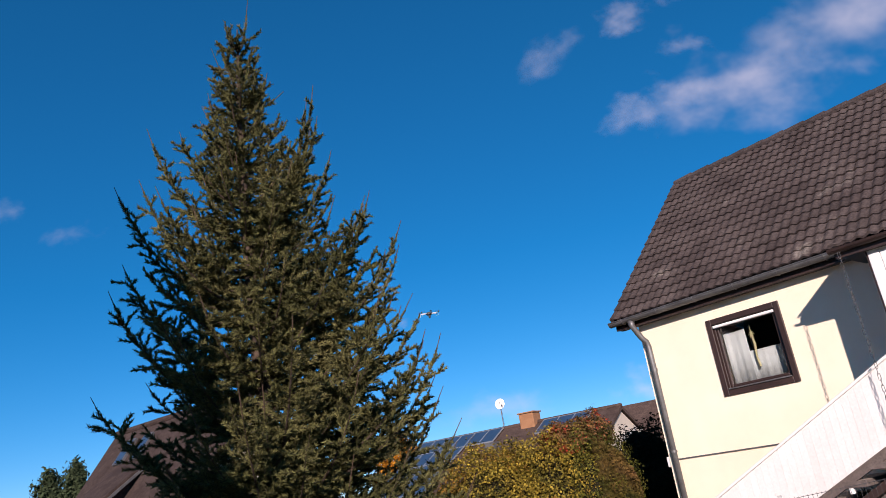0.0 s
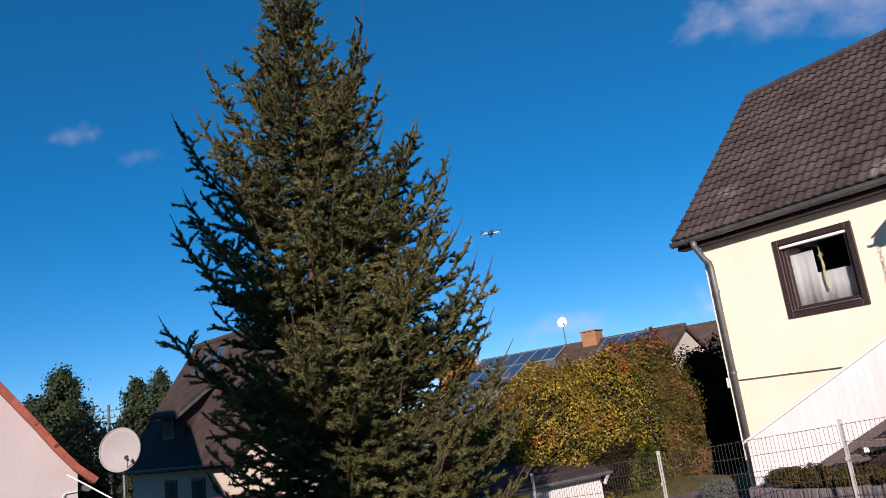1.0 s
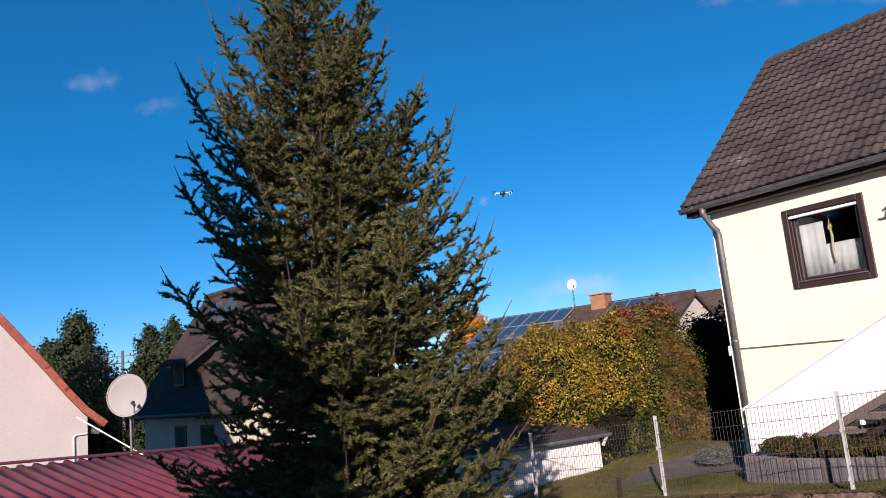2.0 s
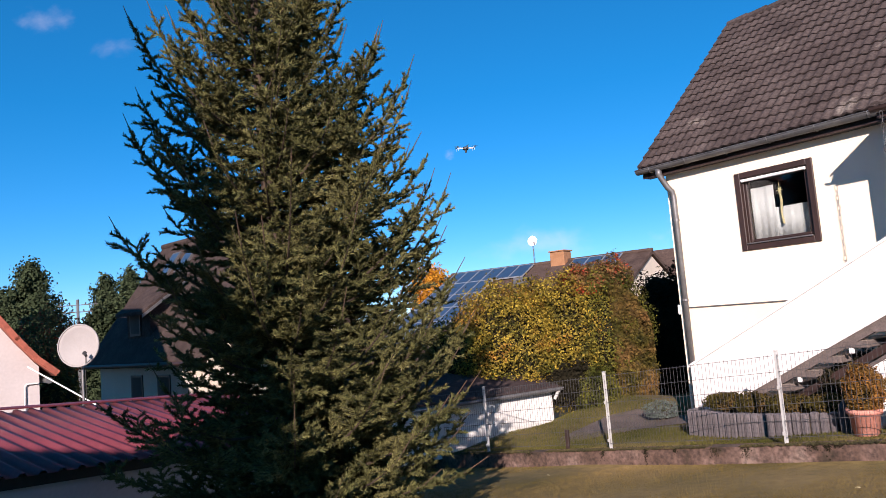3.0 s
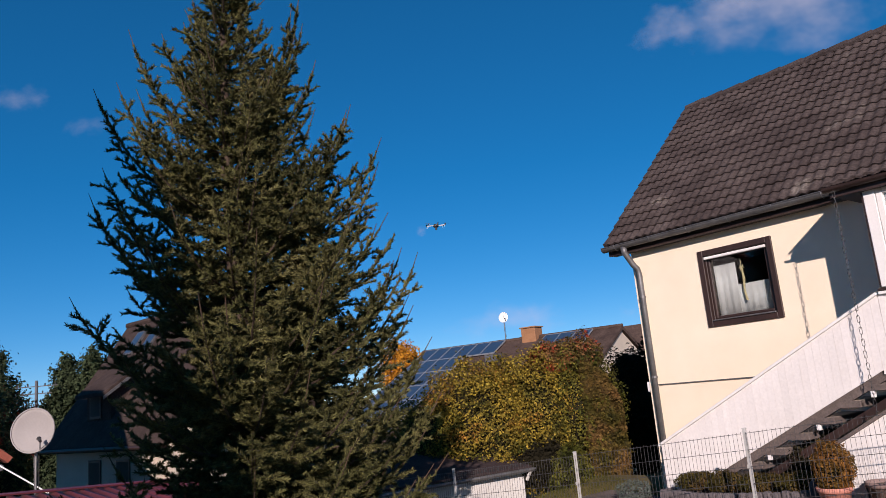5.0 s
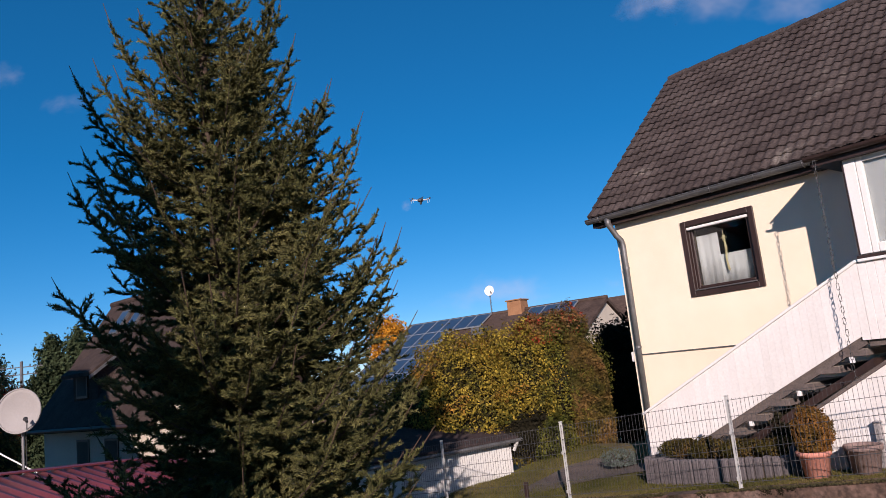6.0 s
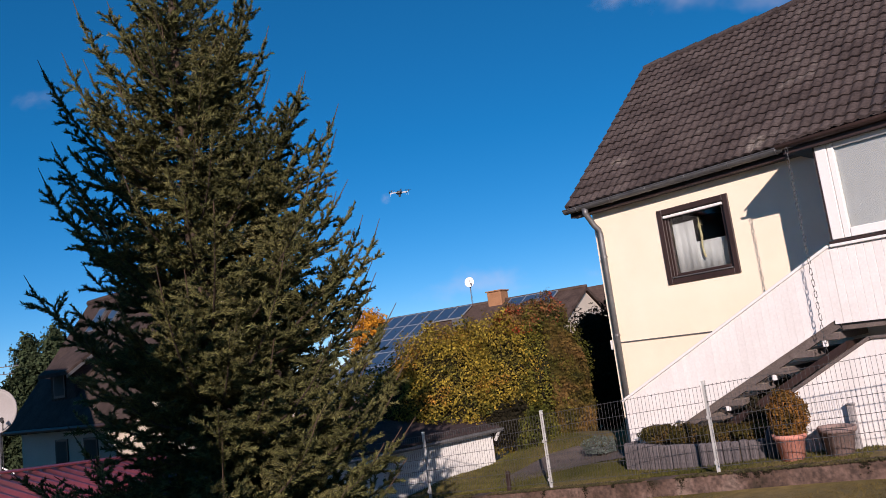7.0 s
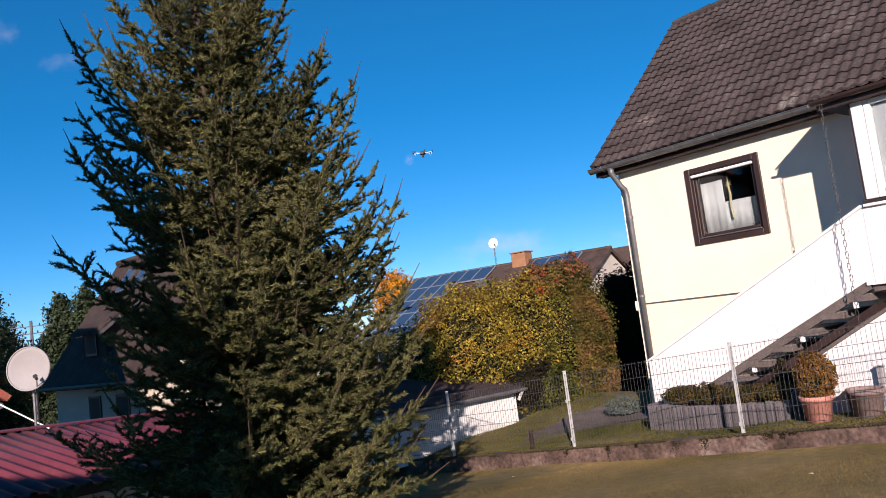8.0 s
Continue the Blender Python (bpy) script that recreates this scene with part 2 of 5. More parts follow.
# ---- mesh helpers ----


def link(name, me, mat, parent=None, label=""):
    ob = new(name, me)
    if mat:
        me.materials.append(mat)
    if parent:
        ob.parent = parent
    if label:
        ob["label"] = label
    return ob


def part(name, bm, mat, parent=None, label="", smooth=False):
    me = bpy.data.meshes.new(name)
    bm.to_mesh(me)
    bm.free()
    if smooth:
        for p in me.polygons:
            p.use_smooth = True
    return link(name, me, mat, parent, label)


def thing(name, m, label, category, group="", kind=""):
    ob = new(name)
    ob.matrix_basis = m
    return tagged(ob, label, category, group, kind)


def add_box(bm, x0, x1, y0, y1, z0, z1, m=None, bevel=0.0):
    r = bmesh.ops.create_cube(bm, size=1)
    vs = r["verts"]
    bmesh.ops.scale(bm, verts=vs, vec=(x1 - x0, y1 - y0, z1 - z0))
    bmesh.ops.translate(bm, verts=vs, vec=((x0 + x1) / 2, (y0 + y1) / 2, (z0 + z1) / 2))
    if bevel:
        es = list({e for v in vs for e in v.link_edges})
        rb = bmesh.ops.bevel(bm, geom=es, offset=bevel, segments=1, affect="EDGES")
        vs = list({v for f in rb["faces"] for v in f.verts} | {v for v in vs if v.is_valid})
    if m is not None:
        bmesh.ops.transform(bm, matrix=m, verts=vs)
    return vs


def box(x0, x1, y0, y1, z0, z1, m=None, bevel=0.0):
    bm = bmesh.new()
    add_box(bm, x0, x1, y0, y1, z0, z1, m, bevel)
    return bm


def prism(outline, y0, y1, m=None):
    """A solid from an outline in x and z, from y0 to y1."""
    bm = bmesh.new()
    a = [bm.verts.new((x, y0, z)) for x, z in outline]
    b = [bm.verts.new((x, y1, z)) for x, z in outline]
    bm.faces.new(a)
    bm.faces.new(b[::-1])
    k = len(a)
    for i in range(k):
        bm.faces.new((a[i], b[i], b[(i + 1) % k], a[(i + 1) % k]))
    bmesh.ops.recalc_face_normals(bm, faces=bm.faces)
    if m is not None:
        bmesh.ops.transform(bm, matrix=m, verts=bm.verts)
    return bm


def add_tube(bm, pts, radii, sides=8, caps=True):
    pts = [Vector(p) for p in pts]
    if not hasattr(radii, "__len__"):
        radii = [radii] * len(pts)
    rings = []
    up = None
    for i, p in enumerate(pts):
        t = (pts[min(i + 1, len(pts) - 1)] - pts[max(i - 1, 0)]).normalized()
        if up is None:
            up = Vector((0, 0, 1)) if abs(t.z) < 0.9 else Vector((1, 0, 0))
        a = t.cross(up).normalized()
        up = a.cross(t).normalized()
        rings.append([bm.verts.new(p + (a * math.cos(w) + up * math.sin(w)) * radii[i])
                      for w in [2 * math.pi * k / sides for k in range(sides)]])
    for r, s in zip(rings, rings[1:]):
        for k in range(sides):
            bm.faces.new((r[k], r[(k + 1) % sides], s[(k + 1) % sides], s[k]))
    if caps:
        bm.faces.new(rings[0][::-1])
        bm.faces.new(rings[-1])


def tube(pts, radii, sides=8):
    bm = bmesh.new()
    add_tube(bm, pts, radii, sides)
    return bm


def raw(name, verts, faces, mat, parent=None, label=""):
    """A mesh from arrays of vertices and of faces with three or four corners each."""
    me = bpy.data.meshes.new(name)
    verts, faces = np.asarray(verts, np.float32), np.asarray(faces, np.int32)
    k = faces.shape[1]
    me.vertices.add(len(verts))
    me.vertices.foreach_set("co", verts.ravel())
    me.loops.add(faces.size)
    me.loops.foreach_set("vertex_index", faces.ravel())
    me.polygons.add(len(faces))
    me.polygons.foreach_set("loop_start", np.arange(0, faces.size, k, dtype=np.int32))
    me.update(calc_edges=True)
    return link(name, me, mat, parent, label)


# ---- ground ----
FENCE_O = Vector((-0.2, 12.3, 0))
FENCE_X = Vector((0.69, -0.72, 0)).normalized()
FENCE_Y = Vector((0.72, 0.69, 0)).normalized()


def along(x, y):
    r = Vector((x, y, 0)) - FENCE_O
    return r.dot(FENCE_X), r.dot(FENCE_Y)


def wall_top(q):
    return -0.64 + 0.1 * q


def lawn_z(q):
    return -0.86 + 0.105 * q


def ground_z(x, y):
    q, w = along(x, y)
    bank = 0.38 * math.exp(-((x - 2.4) / 1.3) ** 2 - ((y - 14.2) / 0.9) ** 2)
    bank += 0.12 * math.exp(-((x - 0.2) / 0.9) ** 2 - ((y - 13.6) / 0.6) ** 2)
    q = max(-14.0, min(14.0, q))
    if w < 0:
        return lawn_z(q)
    return wall_top(q) - 0.03 + 0.035 * min(w, 8.0) + bank


def ground():
    """One sheet out to the horizon, with the step at the low wall along the fence."""
    qs = [-3000, -800, -300, -120, -60, -30, -20, -14] + [-13 + i * 0.5 for i in range(53)] + [14, 20, 30, 60, 120, 300, 800, 3000]
    ws = [-3000, -800, -300, -120, -60, -30] + [-20 + i * 0.5 for i in range(40)] + [-0.08, 0.08] + [0.5 + i * 0.5 for i in range(32)] + [20, 30, 60, 120, 300, 800, 3000]
    verts, faces = [], []
    for w in ws:
        for q in qs:
            p = FENCE_O + FENCE_X * q + FENCE_Y * w
            z = ground_z(p.x, p.y)
            if abs(q) < 20 and -25 < w < 20:
                z += 0.03 * noise.noise((p.x * 0.7, p.y * 0.7, 0))
            verts.append((p.x, p.y, z))
    k = len(qs)
    for i in range(len(ws) - 1):
        for j in range(k - 1):
            a = i * k + j
            faces.append((a, a + 1, a + 1 + k, a + k))
    g = raw("ground", verts, faces, LAWN)
    for p in g.data.polygons:
        p.use_smooth = True
    tagged(g, "autumn lawn, short and partly dry, sloping gently", "ground", kind="structure")


ground()

# ---- the yellow house ----
HOUSE = Matrix(((0.643, 0.766, 0, 3.17), (-0.766, 0.643, 0, 12.09), (0, 0, 1, 0), (0, 0, 0, 1)))
EAVE_Z, EAVE_O, RIDGE_Y, RIDGE_Z, VERGE = 3.87, 0.17, 3.1, 6.94, -0.46
HOUSE_R, HOUSE_D = 10.0, 6.2


def house():
    h = thing("house", HOUSE, "pale yellow rendered house with dark brown concrete roof tiles", "house")
    # front wall with the window's opening
    bm = bmesh.new()
    wx0, wx1, wz0, wz1 = 1.17, 2.23, 2.285, 3.345
    for x0, x1, z0, z1 in ((-0.11, wx0, -0.8, 3.78), (wx1, HOUSE_R, -0.8, 3.75), (wx0, wx1, -0.8, wz0), (wx0, wx1, wz1, 3.75)):
        add_box(bm, x0, x1, 0, 0.3, z0, z1)
    bmesh.ops.remove_doubles(bm, verts=bm.verts, dist=0.0005)
    part("wall", bm, PLASTER, h)
    part("wall", prism([(0.3, -0.8), (HOUSE_D - 0.3, -0.8), (HOUSE_D - 0.3, 3.75), (RIDGE_Y, 6.75), (0.3, 3.95)], -0.11, 0.3,
                       Matrix.Rotation(radians(90), 4, "Z") @ Matrix.Diagonal((1, -1, 1, 1))), PLASTER, h)
    part("wall", box(0, HOUSE_R, HOUSE_D - 0.3, HOUSE_D, -0.8, 3.75), PLASTER, h)
    part("wall", box(HOUSE_R - 0.3, HOUSE_R, 0.3, HOUSE_D - 0.3, -0.8, 3.75), PLASTER, h)
    # roof deck
    s = (RIDGE_Z - EAVE_Z) / (RIDGE_Y + EAVE_O)
    bm = bmesh.new()
    for sgn in (0, 1):
        prof = [(-EAVE_O, EAVE_Z - 0.1), (RIDGE_Y, RIDGE_Z - 0.1), (RIDGE_Y, RIDGE_Z - 0.26), (-EAVE_O, EAVE_Z - 0.22)]
        if sgn:
            prof = [(2 * RIDGE_Y - y, z) for y, z in prof]
        b2 = prism(prof, VERGE + 0.03, HOUSE_R + 0.3, Matrix.Rotation(radians(90), 4, "Z") @ Matrix.Diagonal((1, -1, 1, 1)))
        me = bpy.data.meshes.new("tmp")
        b2.to_mesh(me)
        b2.free()
        bm.from_mesh(me)
        bpy.data.meshes.remove(me)
    roof = part("roof", bm, DARK_WOOD, h, "roof deck with brown timber eaves")
    return h, roof


house_ob, roof_ob = house()

# ---- low wall ----
lw_m = Matrix.Translation(FENCE_O) @ Matrix(((FENCE_X.x, FENCE_Y.x, 0, 0), (FENCE_X.y, FENCE_Y.y, 0, 0), (0, 0, 1, 0), (0, 0, 0, 1)))
wall_bm = prism([(-6, wall_top(-6)), (12, wall_top(12)), (12, lawn_z(12) - 0.3), (-6, lawn_z(-6) - 0.3)], -0.11, 0.12)
low_wall = part("low_wall", wall_bm, CONCRETE)
low_wall.matrix_basis = lw_m
tagged(low_wall, "low weathered concrete wall with moss under the fence", "wall", kind="structure")


# ---- clouds, far off ----


def cloud(x, z, w, h, seed, soft=0.8, gain=0.9, tone=(0.36, 0.38, 0.46), tilt=0.0):
    me = bpy.data.meshes.new("cloud")
    bm = bmesh.new()
    bmesh.ops.create_grid(bm, x_segments=2, y_segments=2, size=1.6)
    bm.to_mesh(me)
    bm.free()
    ob = link("cloud", me, cloud_material("cloud_vapour", seed, soft, gain, tone, 0.75 * w / h))
    ob.matrix_basis = Matrix.Translation((x, 900 + 0.1 * seed * seed, z)) @ Euler((radians(90), radians(-tilt), 0)).to_matrix().to_4x4() @ Matrix.Diagonal((w, h, 1, 1))
    tagged(ob, "white and pale grey cloud in a blue sky", "cloud", "clouds", "structure")


cloud(490, 480, 320, 112, 9.7, 1.0, 0.80, tilt=10)
cloud(720, 560, 330, 140, 3.3, 1.0, 0.76, tilt=14)
cloud(370, 455, 150, 64, 5.9, 1.0, 0.70, tilt=8)
cloud(225, 556, 80, 60, 7.4, 1.2, 0.50, tilt=40)
cloud(365, 605, 130, 46, 1.9, 1.1, 0.55, tilt=22)
cloud(425, 540, 60, 34, 4.1, 1.3, 0.40)
cloud(-540, 432, 62, 36, 5.2, 1.5, 0.42)
cloud(-450, 386, 72, 24, 8.8, 1.5, 0.20)
cloud(75, 82, 130, 38, 2.4, 1.3, 0.35, (0.48, 0.47, 0.56))
cloud(255, 78, 70, 40, 6.1, 1.1, 0.42, (0.52, 0.50, 0.56))
cloud(-25, 203, 14, 12, 4.4, 0.9, 0.25)

# ---- roof of the yellow house ----


def tile_mesh(name, w, run, rise_tail, mat):
    """One wavy concrete tile: x across, y up the slope, z out of the roof."""
    prof = []
    for i in range(13):
        f = i / 12
        prof.append((f * w, 0.0135 * math.sin(4 * math.pi * (f - 0.06))))
    verts, faces = [], []
    for y, lift in ((0, rise_tail), (run + 0.05, 0.0)):
        for x, z in prof:
            verts.append((x, y, z + lift))
    for x, z in prof:
        verts.append((x, 0.004, z + rise_tail - 0.03))
    k = len(prof)
    for i in range(k - 1):
        faces.append((i, i + 1, k + i + 1, k + i))
        faces.append((2 * k + i, 2 * k + i + 1, i + 1, i))
    me = bpy.data.meshes.new(name)
    me.from_pydata(verts, [], faces)
    for p in me.polygons:
        p.use_smooth = len(p.vertices) == 4 and p.index % 2 == 0
    me.materials.append(mat)
    return me


def roof_tiles():
    s = math.atan2(RIDGE_Z - EAVE_Z, RIDGE_Y + EAVE_O)
    length = math.hypot(RIDGE_Z - EAVE_Z, RIDGE_Y + EAVE_O)
    rows, w = 18, 0.30
    run = length / rows
    me = tile_mesh("tile", w, run, 0.030, TILE)
    rnd = random.Random(4)
    base = Matrix.Translation((0, -EAVE_O - 0.02, EAVE_Z - 0.055)) @ Matrix.Rotation(s, 4, "X")
    rest_v, rest_f = [], []
    src = [v.co.copy() for v in me.vertices]
    polys = [tuple(p.vertices) for p in me.polygons]
    for r in range(rows):
        for c in range(int((HOUSE_R + 0.3 - VERGE) / w)):
            m = base @ Matrix.Translation((VERGE + c * w, r * run, rnd.uniform(-0.004, 0.004))) @ Euler((rnd.gauss(0, 0.004), 0, rnd.gauss(0, 0.006))).to_matrix().to_4x4()
            if c < 16:
                ob = new("tile", me)
                ob.parent = roof_ob
                ob.matrix_basis = m
            else:
                k = len(rest_v)
                rest_v += [tuple(m @ v) for v in src]
                rest_f += [tuple(k + i for i in f) for f in polys]
    me2 = bpy.data.meshes.new("tile_field")
    me2.from_pydata(rest_v, [], rest_f)
    ob = link("tile_field", me2, TILE_REST, roof_ob)
    ob["kind"] = "stuff"
    # the far slope, unseen, in one sheet
    part("back_slope", prism([(RIDGE_Y, RIDGE_Z), (2 * RIDGE_Y + EAVE_O, EAVE_Z), (2 * RIDGE_Y + EAVE_O, EAVE_Z - 0.05), (RIDGE_Y, RIDGE_Z - 0.05)], VERGE, HOUSE_R + 0.3,
                             Matrix.Rotation(radians(90), 4, "Z") @ Matrix.Diagonal((1, -1, 1, 1))), TILE_REST, roof_ob)
    # ridge caps
    cap = bmesh.new()
    add_tube(cap, [(0, 0, 0), (0.42, 0, 0.012)], [0.075, 0.085], 10)
    me3 = bpy.data.meshes.new("ridge_cap")
    cap.to_mesh(me3)
    cap.free()
    me3.materials.append(TILE)
    for i in range(26):
        ob = new("ridge_cap", me3)
        ob.parent = roof_ob
        ob.matrix_basis = pose(VERGE + i * 0.4, RIDGE_Y, RIDGE_Z - 0.035)
    # verge caps down the gable edge
    vb = bmesh.new()
    add_box(vb, -0.035, 0.02, 0, run, -0.12, 0.05)
    me4 = bpy.data.meshes.new("verge_tile")
    vb.to_mesh(me4)
    vb.free()
    me4.materials.append(TILE)
    for r in range(rows):
        ob = new("verge_tile", me4)
        ob.parent = roof_ob
        ob.matrix_basis = base @ Matrix.Translation((VERGE, r * run, 0.0)) @ Matrix.Rotation(-0.1, 4, "X")


def gutters():
    """Half-round zinc gutter, its brackets, the downpipe with elbows and clips."""
    g = part("gutter", bmesh.new(), ZINC, house_ob, "grey zinc half-round gutter")
    bm = bmesh.new()
    y0, z0, r = -EAVE_O - 0.07, EAVE_Z - 0.10, 0.075
    arc = [(y0 + r * math.cos(a), z0 + r * math.sin(a)) for a in [math.pi + math.pi * i / 8 for i in range(9)]]
    inner = [(y0 + (r - 0.008) * math.cos(a), z0 + (r - 0.008) * math.sin(a)) for a in [2 * math.pi - math.pi * i / 8 for i in range(9)]]
    prof = arc + inner
    rings = [[bm.verts.new((x, y, z)) for y, z in prof] for x in (VERGE - 0.02, 3.5)]
    k = len(prof)
    for i in range(k):
        bm.faces.new((rings[0][i], rings[0][(i + 1) % k], rings[1][(i + 1) % k], rings[1][i]))
    for ring in rings:
        for i in range(8):
            bm.faces.new((ring[i], ring[i + 1], ring[k - 2 - i], ring[k - 1 - i]))
    for x in (VERGE - 0.02, 3.5):
        vs = [bm.verts.new((x, y, z)) for y, z in arc]
        bm.faces.new(vs)
    add_tube(bm, [(VERGE - 0.02, y0 - r, z0), (3.5, y0 - r, z0)], 0.009, 6)
    bm.to_mesh(g.data)
    bm.free()
    for i in range(6):
        x = -0.2 + i * 0.68
        bm = bmesh.new()
        pts = [(x, y0 + (r + 0.006) * math.cos(a), z0 + (r + 0.006) * math.sin(a)) for a in [math.pi + math.pi * j / 8 for j in range(9)]]
        add_tube(bm, pts + [(x, -EAVE_O + 0.05, EAVE_Z - 0.06)], 0.006, 5)
        part("gutter_bracket", bm, ZINC, house_ob)
    px = -0.065
    pts = [(px, y0 + 0.0, z0 - 0.05), (px, y0, z0 - 0.14), (px + 0.01, y0 + 0.05, z0 - 0.21), (px + 0.06, -0.13, z0 - 0.36), (px + 0.09, -0.07, z0 - 0.43), (px + 0.1, -0.055, z0 - 0.52), (px + 0.1, -0.055, -0.35)]
    dp = part("downpipe", tube(pts, [0.062, 0.05, 0.047, 0.047, 0.047, 0.047, 0.047], 12), ZINC, house_ob, "grey zinc rain downpipe", True)
    for z in (2.85, 1.55, 0.45):
        part("pipe_clip", tube([(px + 0.1, -0.055, z), (px + 0.1, -0.055, z + 0.035)], 0.056, 12), ZINC, dp)
    # small white cable box on the corner
    part("cable_box", box(-0.18, -0.112, 0.02, 0.12, 1.34, 1.5, bevel=0.01), WHITE_PAINT, house_ob)
    # fascia and moulding line
    part("fascia", box(VERGE + 0.03, HOUSE_R, -EAVE_O + 0.0, -EAVE_O + 0.03, EAVE_Z - 0.24, EAVE_Z - 0.06), DARK_WOOD, house_ob, "dark brown eaves board")
    part("soffit", box(VERGE + 0.05, HOUSE_R, -EAVE_O + 0.03, -0.002, EAVE_Z - 0.24, EAVE_Z - 0.22), DARK_WOOD, house_ob)
    part("plinth_trim", box(-0.05, 1.75, -0.018, -0.002, 1.435, 1.452), ZINC, house_ob, "thin grey drip rail on the plinth")


def window():
    w = part("window", bmesh.new(), None, house_ob, "brown wooden window with pale curtains behind")
    x0, x1, z0, z1 = 1.11, 2.29, 2.23, 3.40

    def ring(name, a0, a1, b0, b1, t, y0, y1, mat, label=""):
        bm = bmesh.new()
        for q in ((a0, a0 + t, b0, b1), (a1 - t, a1, b0, b1), (a0 + t, a1 - t, b0, b0 + t), (a0 + t, a1 - t, b1 - t, b1)):
            add_box(bm, q[0], q[1], y0, y1, q[2], q[3], bevel=0.006)
        part(name, bm, mat, w, label)
    ring("surround", x0, x1, z0, z1, 0.085, -0.03, 0.06, DARK_WOOD, "flat dark brown outer surround")
    ring("window_frame", x0 + 0.085, x1 - 0.085, z0 + 0.085, z1 - 0.085, 0.03, 0.01, 0.1, DARK_WOOD)
    ring("sash", x0 + 0.117, x1 - 0.117, z0 + 0.117, z1 - 0.117, 0.035, 0.03, 0.09, DARK_WOOD)
    p = part("pane", box(x0 + 0.14, x1 - 0.14, 0.058, 0.064, z0 + 0.14, z1 - 0.14), GLASS, w)
    p.visible_shadow = False
    part("blind_cassette", box(x0 + 0.1, x1 - 0.1, -0.035, 0.02, z1 - 0.145, z1 - 0.105, bevel=0.006), WHITE_PAINT, w, "white roller blind cassette")
    part("window_sill", box(x0 + 0.1, x1 - 0.1, -0.05, 0.03, z0 + 0.085, z0 + 0.105, bevel=0.004), ZINC, w, "grey metal sill")
    # the room behind, its dimness put into near-black walls
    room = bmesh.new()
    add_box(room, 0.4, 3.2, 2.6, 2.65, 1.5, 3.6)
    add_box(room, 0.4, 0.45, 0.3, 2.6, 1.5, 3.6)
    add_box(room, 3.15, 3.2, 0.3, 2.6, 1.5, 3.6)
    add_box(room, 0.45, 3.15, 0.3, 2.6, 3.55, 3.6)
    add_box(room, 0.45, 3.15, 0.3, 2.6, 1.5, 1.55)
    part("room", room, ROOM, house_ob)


def curtain(x0, x1, z0, z1, y, name="curtain"):
    verts, faces = [], []
    k = int((x1 - x0) / 0.012)
    for i in range(k + 1):
        x = x0 + (x1 - x0) * i / k
        dy = 0.003 * math.sin(x * 62) + 0.006 * math.sin(x * 23 + 1)
        verts += [tuple(HOUSE @ Vector((x, y + dy, z0))), tuple(HOUSE @ Vector((x, y + dy * 0.6, z1)))]
    for i in range(k):
        faces.append((2 * i, 2 * i + 2, 2 * i + 3, 2 * i + 1))
    ob = raw(name, verts, faces, CURTAIN)
    md = ob.modifiers.new("thick", "SOLIDIFY")
    md.thickness = 0.004
    return tagged(ob, "white net curtain hanging behind the window", "curtain", "window curtains")


roof_tiles()
gutters()
window()
curtain(1.24, 1.60, 2.37, 3.16, 0.16)
curtain(1.57, 2.18, 2.37, 2.82, 0.19)


def ornament():
    t = thing("window_ornament", HOUSE @ pose(1.70, 0.14, 0), "dried straw bundle hung in the window", "ornament")
    part("cord", tube([(0, 0, 3.2), (0, 0, 3.08)], 0.006, 5), STRAW, t)
    bm = bmesh.new()
    for i in range(6):
        a = i * math.pi / 3
        add_tube(bm, [(0, 0, 3.06), (0.05 * math.cos(a), 0.01 * math.sin(a), 3.05 + 0.05 * math.sin(a))], [0.012, 0.005], 5)
    part("bow", bm, STRAW, t)
    part("bundle", tube([(0, 0, 3.04), (0.012, 0, 2.9), (-0.008, 0, 2.72), (0.012, 0, 2.56)], [0.010, 0.020, 0.014, 0.018], 7), STRAW, t)


ornament()

# ---- porch, stairs and parapet ----


